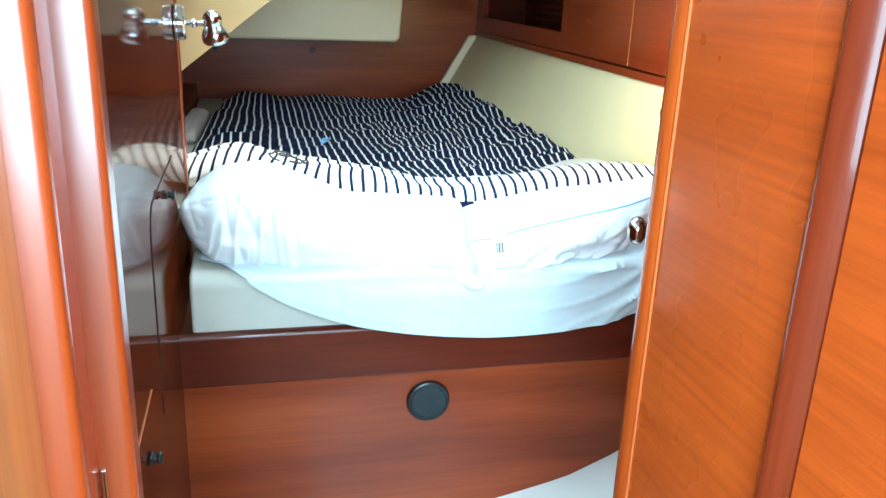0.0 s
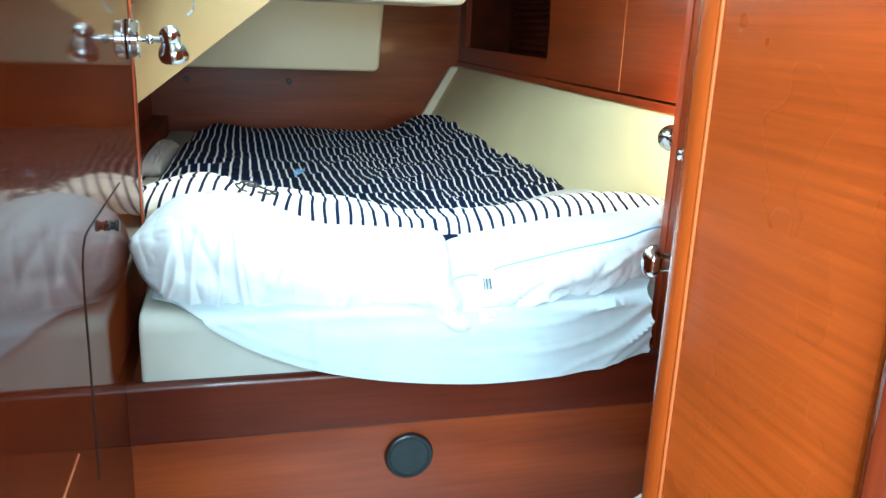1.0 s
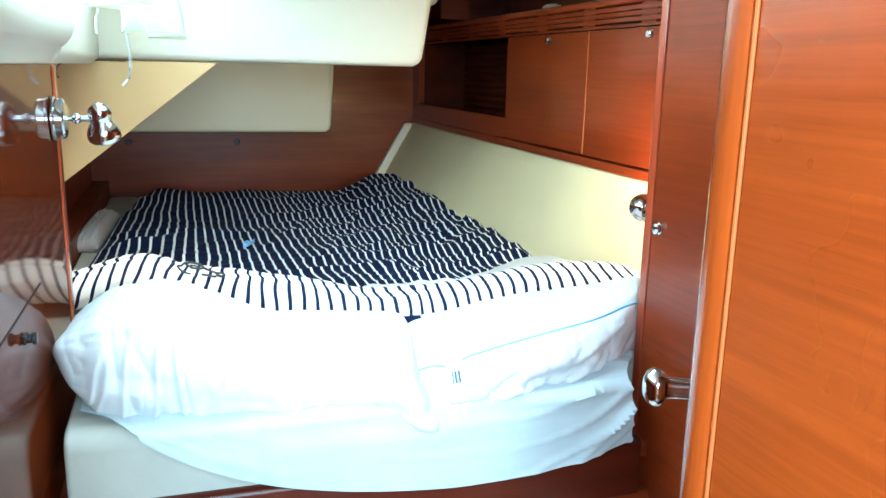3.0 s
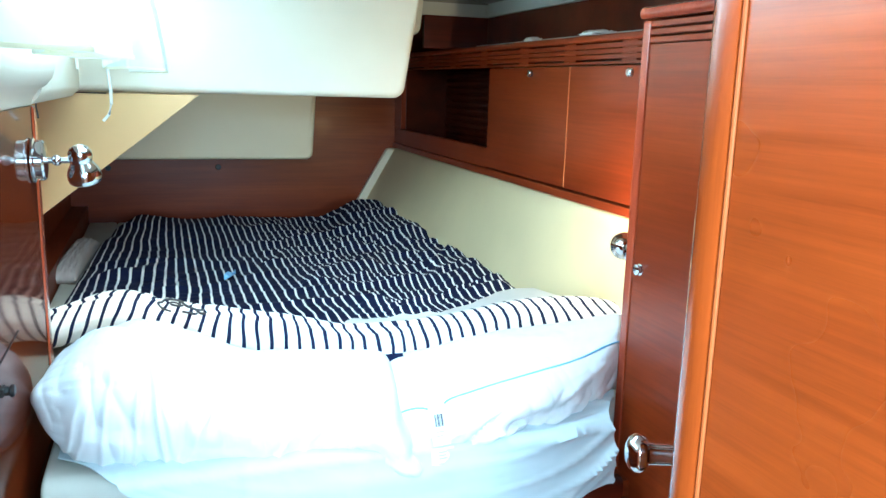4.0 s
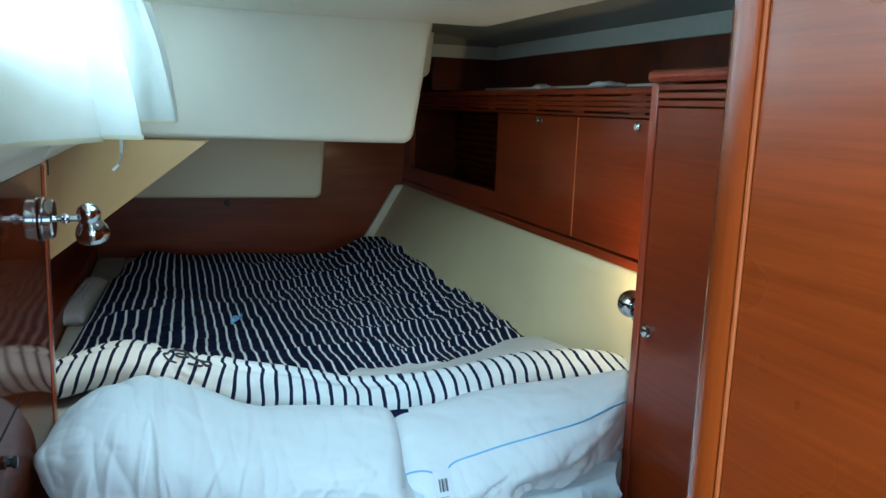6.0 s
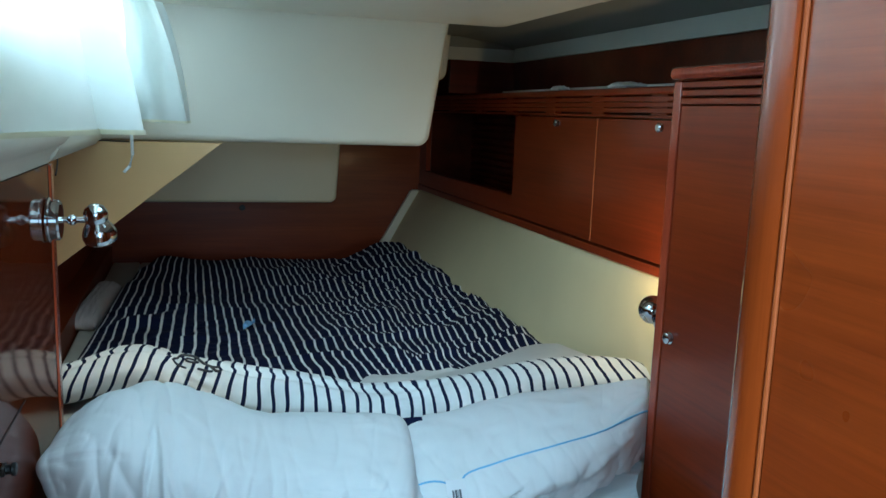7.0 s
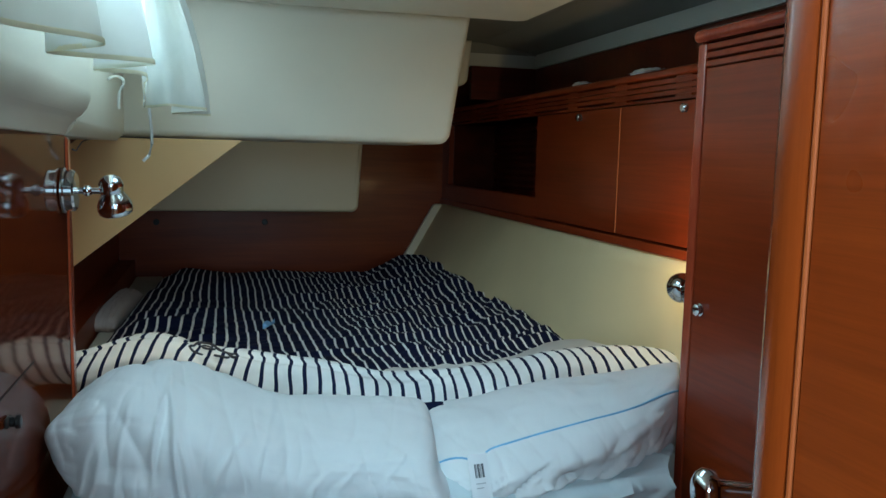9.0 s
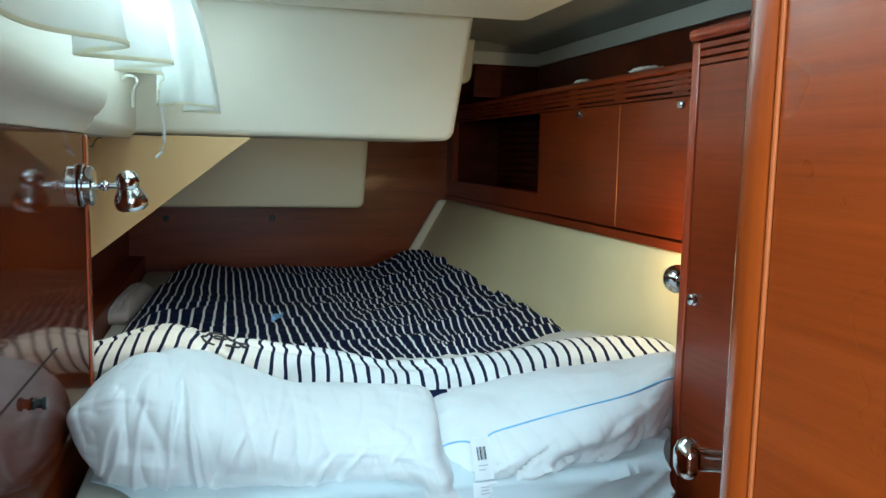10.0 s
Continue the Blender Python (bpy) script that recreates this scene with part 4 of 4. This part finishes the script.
part("top_cap", new_box(LOCK_X - 0.008, 1.5, 0.9, 1.503, 1.607, 1.628, bevel=0.0095, seg=5), wood_lip, tall)


# ---- cream mouldings of the cockpit overhead ----
poly = rounded([(-0.17, 1.45), (0.688, 1.45), (0.742, 1.798), (-0.17, 1.798)], [0, 0.035, 0, 0], 8)
bm = prism(bmesh.new(), poly, "y", BOX_Y, 2.9, bevel=0.018, seg=4)
structure("cockpit_moulding", bm, gelcoat, "smooth cream cockpit moulding with rounded corner", "moulding")
poly = rounded([(0.5, 1.65), (0.872, 1.65), (0.885, 1.798), (0.5, 1.798)], [0, 0.03, 0, 0], 6)
structure("cockpit_moulding_step", prism(bmesh.new(), poly, "y", 2.902, 3.3, bevel=0.01), gelcoat, "cream step of the cockpit moulding", "moulding")
poly = rounded([(-0.299, 1.214), (0.556, 1.214), (0.575, 1.52), (-0.299, 1.52)], [0, 0.025, 0.01, 0], 8)
structure("locker_moulding", prism(bmesh.new(), poly, "y", 3.16, AFT_Y - 0.002, bevel=0.012), ivory, "moulded gelcoat box on the aft bulkhead, yellowed for warm bounce", "moulding")
structure("moulding_back", new_box(-0.299, 0.55, 2.905, 3.155, 1.47, 1.49), gelcoat, "cream underside behind the cockpit moulding", "moulding")

poly = [(-0.298, 1.099), (0.141, 1.446), (-0.222, 1.446), (-0.25, 1.436), (-0.275, 1.416), (-0.298, 1.408)]
solo("gusset_board", prism(bmesh.new(), poly, "y", 2.455, 2.472, bevel=0.0015, seg=2), board_paint, "cream triangular board under the cockpit moulding, tinted orange for lamp glow", "board")

cable = [(-0.152, 1.805, 1.414), (-0.185, 2.05, 1.412), (-0.219, 2.3, 1.421), (-0.224, 2.43, 1.436), (-0.17, 2.451, 1.4452), (-0.08, 2.451, 1.4452)]
solo("cable", tube(bmesh.new(), [through_points(cable, k / 30) for k in range(31)], 0.0016, 6), black_plastic, "thin dark cable running under the cockpit moulding", "cable", smooth=80)

# inboard moulding with the portlight
side = thing("portlight_moulding", (-0.15, 1.5, 1.43), "cream side moulding with a curtained portlight", "moulding", kind="structure")
low = [(-0.32, 1.437), (-0.157, 1.437), (-0.153, 1.450), (-0.143, 1.462), (-0.130, 1.471), (-0.1215, 1.481), (-0.1165, 1.494), (-0.115, 1.508), (-0.115, 1.606), (-0.32, 1.606)]
bm = prism(bmesh.new(), low, "y", 0.5, 1.775)
bmesh.ops.bevel(bm, geom=[e for e in bm.edges if all(abs(v.co.y - 1.775) < 1e-4 and v.co.x > -0.2 and v.co.z > 1.465 for v in e.verts)], offset=0.010, segments=4, affect="EDGES", profile=0.5)
part("sill_moulding", bm, gelcoat, side)
back = [(-0.32, 1.4372), (-0.158, 1.4372), (-0.146, 1.449), (-0.140, 1.462), (-0.140, 1.6055), (-0.32, 1.6055)]
part("sill_recess", prism(bmesh.new(), back, "y", 1.7755, BOX_Y + 0.03), gelcoat, side)
hook = [(-0.139, 2.16, 1.560), (-0.125, 2.16, 1.567), (-0.110, 2.16, 1.563), (-0.108, 2.16, 1.552), (-0.115, 2.16, 1.538), (-0.118, 2.16, 1.520), (-0.117, 2.16, 1.500)]
part("curtain_hook", tube(bmesh.new(), [through_points(hook, k / 24) for k in range(25)], 0.0030, 8), white_mould, side, "small white curtain hook")
part("head_moulding", new_box(-0.32, -0.115, 0.5, BOX_Y + 0.03, 1.75, 1.799), gelcoat, side)
part("end_moulding", new_box(-0.32, -0.115, 0.5, 0.68, 1.607, 1.75), gelcoat, side)
part("end_moulding", new_box(-0.32, -0.115, 2.28, BOX_Y + 0.03, 1.607, 1.75), gelcoat, side)
ring = new_box(-0.2, -0.185, 0.68, 2.28, 1.607, 1.618)
box(ring, -0.2, -0.185, 0.68, 2.28, 1.735, 1.75), box(ring, -0.2, -0.185, 0.68, 0.695, 1.618, 1.735), box(ring, -0.2, -0.185, 2.265, 2.28, 1.618, 1.735)
part("window_frame", ring, white_mould, side)


m_out, _, _, b_out = material("bright_outside", 1.0)
b_out.inputs["Emission Color"].default_value, b_out.inputs["Emission Strength"].default_value = (0.85, 0.95, 1.0, 1), 2.8
structure("backdrop", new_box(-0.36, -0.35, 0.5, 2.45, 1.45, 1.82), m_out, "bright daylight outside the portlight", "backdrop")


# the hem's line in plan: x, y of the pleats from the door to the cockpit moulding
PLEATS = [(-0.095, 0.62), (-0.088, 0.80), (-0.074, 1.00), (-0.012, 1.112), (-0.074, 1.200), (0.021, 1.232), (-0.052, 1.355), (-0.006, 1.405), (-0.016, 1.55), (-0.034, 1.76),
          (-0.056, 2.02), (-0.058, 2.09), (-0.016, 2.03), (0.026, 2.055), (0.058, 2.09), (0.020, 2.16), (-0.020, 2.235), (0.022, 2.27), (0.066, 2.30)]


def curtain_place(u, v):
    """Hung from a track along the portlight, in soft folds."""
    x, y = through_points(PLEATS, u)
    open_ = 0.25 + 0.75 * v ** 0.6
    mean = curve_at([(0.62, -0.09), (1.4, -0.06), (2.0, -0.03), (2.3, 0.01)], y)
    hem = 1.507 - 0.009 * smoothstep(1.9, 2.2, y) + 0.003 * nz(u, 0, 1, 9)
    x = mean + (x - mean) * open_ - 0.03 * (1 - v) ** 2 + 0.0025 * nz(u * 40, v * 3, 2) + 0.004 * v * nz(u * 14, v * 2.5, 7)
    return (x, y + 0.004 * nz(u * 30, v * 4, 5), 1.79 + (hem - 1.79) * v)


curtain = thing("curtain", (-0.05, 1.5, 1.79), "sheer white curtain gathered over the portlight", "curtain")
part("voile", sheet(bmesh.new(), 420, 30, curtain_place), voile, curtain, smooth=80)
part("hem", sheet(bmesh.new(), 420, 2, lambda u, v: Vector(curtain_place(u, 0.984 + 0.017 * v)) + Vector((0.0012, -0.0012, 0)), thick=0.0008), hem_cloth, curtain, "thicker stitched hem", smooth=80)
part("tie_cord", tube(bmesh.new(), [(-0.064, 2.14, 1.56), (-0.058, 2.15, 1.51), (-0.054, 2.16, 1.46), (-0.054, 2.165, 1.43), (-0.06, 2.165, 1.405), (-0.072, 2.16, 1.392)], 0.0032, 8), cotton, curtain, "dangling white tie cord")

# headliner panel let into the deckhead
bm = prism(bmesh.new(), rounded([(-0.1, HY1), (0.84, HY1), (0.84, 2.316), (-0.1, 2.316)], [0, 0, 0.03, 0], 5), "z", 1.765, 1.799, bevel=0.004)
box(bm, -0.1, 0.84, 0.5, HY0, 1.765, 1.799), box(bm, -0.1, HX0, HY0, HY1, 1.765, 1.799), box(bm, HX1, 0.84, HY0, HY1, 1.765, 1.799)
structure("deckhead_panel", bm, gelcoat, "pale deckhead panel with a rounded corner", "panel")


# hatch frame out of view, added around the overhead lamp
hatch = thing("unseen_hatch", (0.30, 1.52, 1.80), "unseen deck hatch with a white frame, added for light from above", "hatch", kind="structure")
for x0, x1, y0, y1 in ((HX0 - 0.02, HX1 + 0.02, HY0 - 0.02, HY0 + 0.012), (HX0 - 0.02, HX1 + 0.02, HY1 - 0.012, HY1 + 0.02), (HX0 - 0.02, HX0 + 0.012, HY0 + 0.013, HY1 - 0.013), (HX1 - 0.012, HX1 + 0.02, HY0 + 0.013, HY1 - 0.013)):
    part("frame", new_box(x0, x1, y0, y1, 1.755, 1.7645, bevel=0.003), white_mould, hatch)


# ---- reading lamps ----
def reading_lamp(base, m, label, turn):
    lamp = thing("reading_lamp", base, label, "lamp", "reading lamps")
    part("wall_base", lathe(bmesh.new(), [(0.034, 0), (0.0365, 0.002), (0.0365, 0.005), (0.033, 0.007), (0.033, 0.018), (0.030, 0.021), (0.008, 0.0215), (0, 0.0215)], m, 36), chrome, lamp)
    part("stem", lathe(bmesh.new(), [(0.005, 0.021), (0.005, 0.030), (0.008, 0.033), (0.0092, 0.037), (0.008, 0.041), (0.005, 0.044), (0.005, 0.066)], m, 18), chrome, lamp)
    at = (m @ pose(0, 0, 0.074)).translation
    bell = [(0, 0.027), (0.008, 0.0258), (0.0145, 0.0215), (0.0185, 0.0145), (0.0190, 0.007), (0.0172, 0.001), (0.0168, -0.002), (0.0195, -0.007), (0.0238, -0.014), (0.0268, -0.022), (0.0272, -0.030), (0.0258, -0.036), (0.0225, -0.039), (0.0200, -0.038), (0.0205, -0.033), (0.012, -0.024), (0, -0.02)]
    part("shade", lathe(bmesh.new(), bell, Matrix.Translation(at) @ turn, 32), chrome, lamp, "polished chrome swivel head")
    return lamp


reading_lamp((PANEL_X, 1.72, 1.349), pose(PANEL_X, 1.72, 1.349, 0, 90, 0), "chrome swivel reading lamp on the partition edge", pose(0, 0, 0, 14, -7, 0))
reading_lamp((0.872, 1.50, 1.197), pose(0.872, 1.4985, 1.197, -90, 0, 0), "chrome reading lamp on the tall locker side, lit", pose(0, 0, 0, 0, 0, -35) @ pose(0, 0, 0, 80, 0, 0))


def lamp_glow(eye, target, watts, cone):
    spot = bpy.data.lights.new("reading_lamp_glow", "SPOT")
    spot.energy, spot.color, spot.shadow_soft_size, spot.spot_size, spot.spot_blend = watts, (1.0, 0.60, 0.22), 0.04, radians(cone), 1.0
    new("reading_lamp_glow", spot).matrix_world = look(eye, target)


lamp_glow((0.90, 1.63, 1.205), (0.96, 1.95, 1.17), 3.8, 165)
lamp_glow((0.953, 1.60, 1.212), (0.998, 1.70, 1.27), 10, 150)
lamp_glow((-0.075, 1.775, 1.31), (0.02, 2.10, 1.0), 4.0, 120)
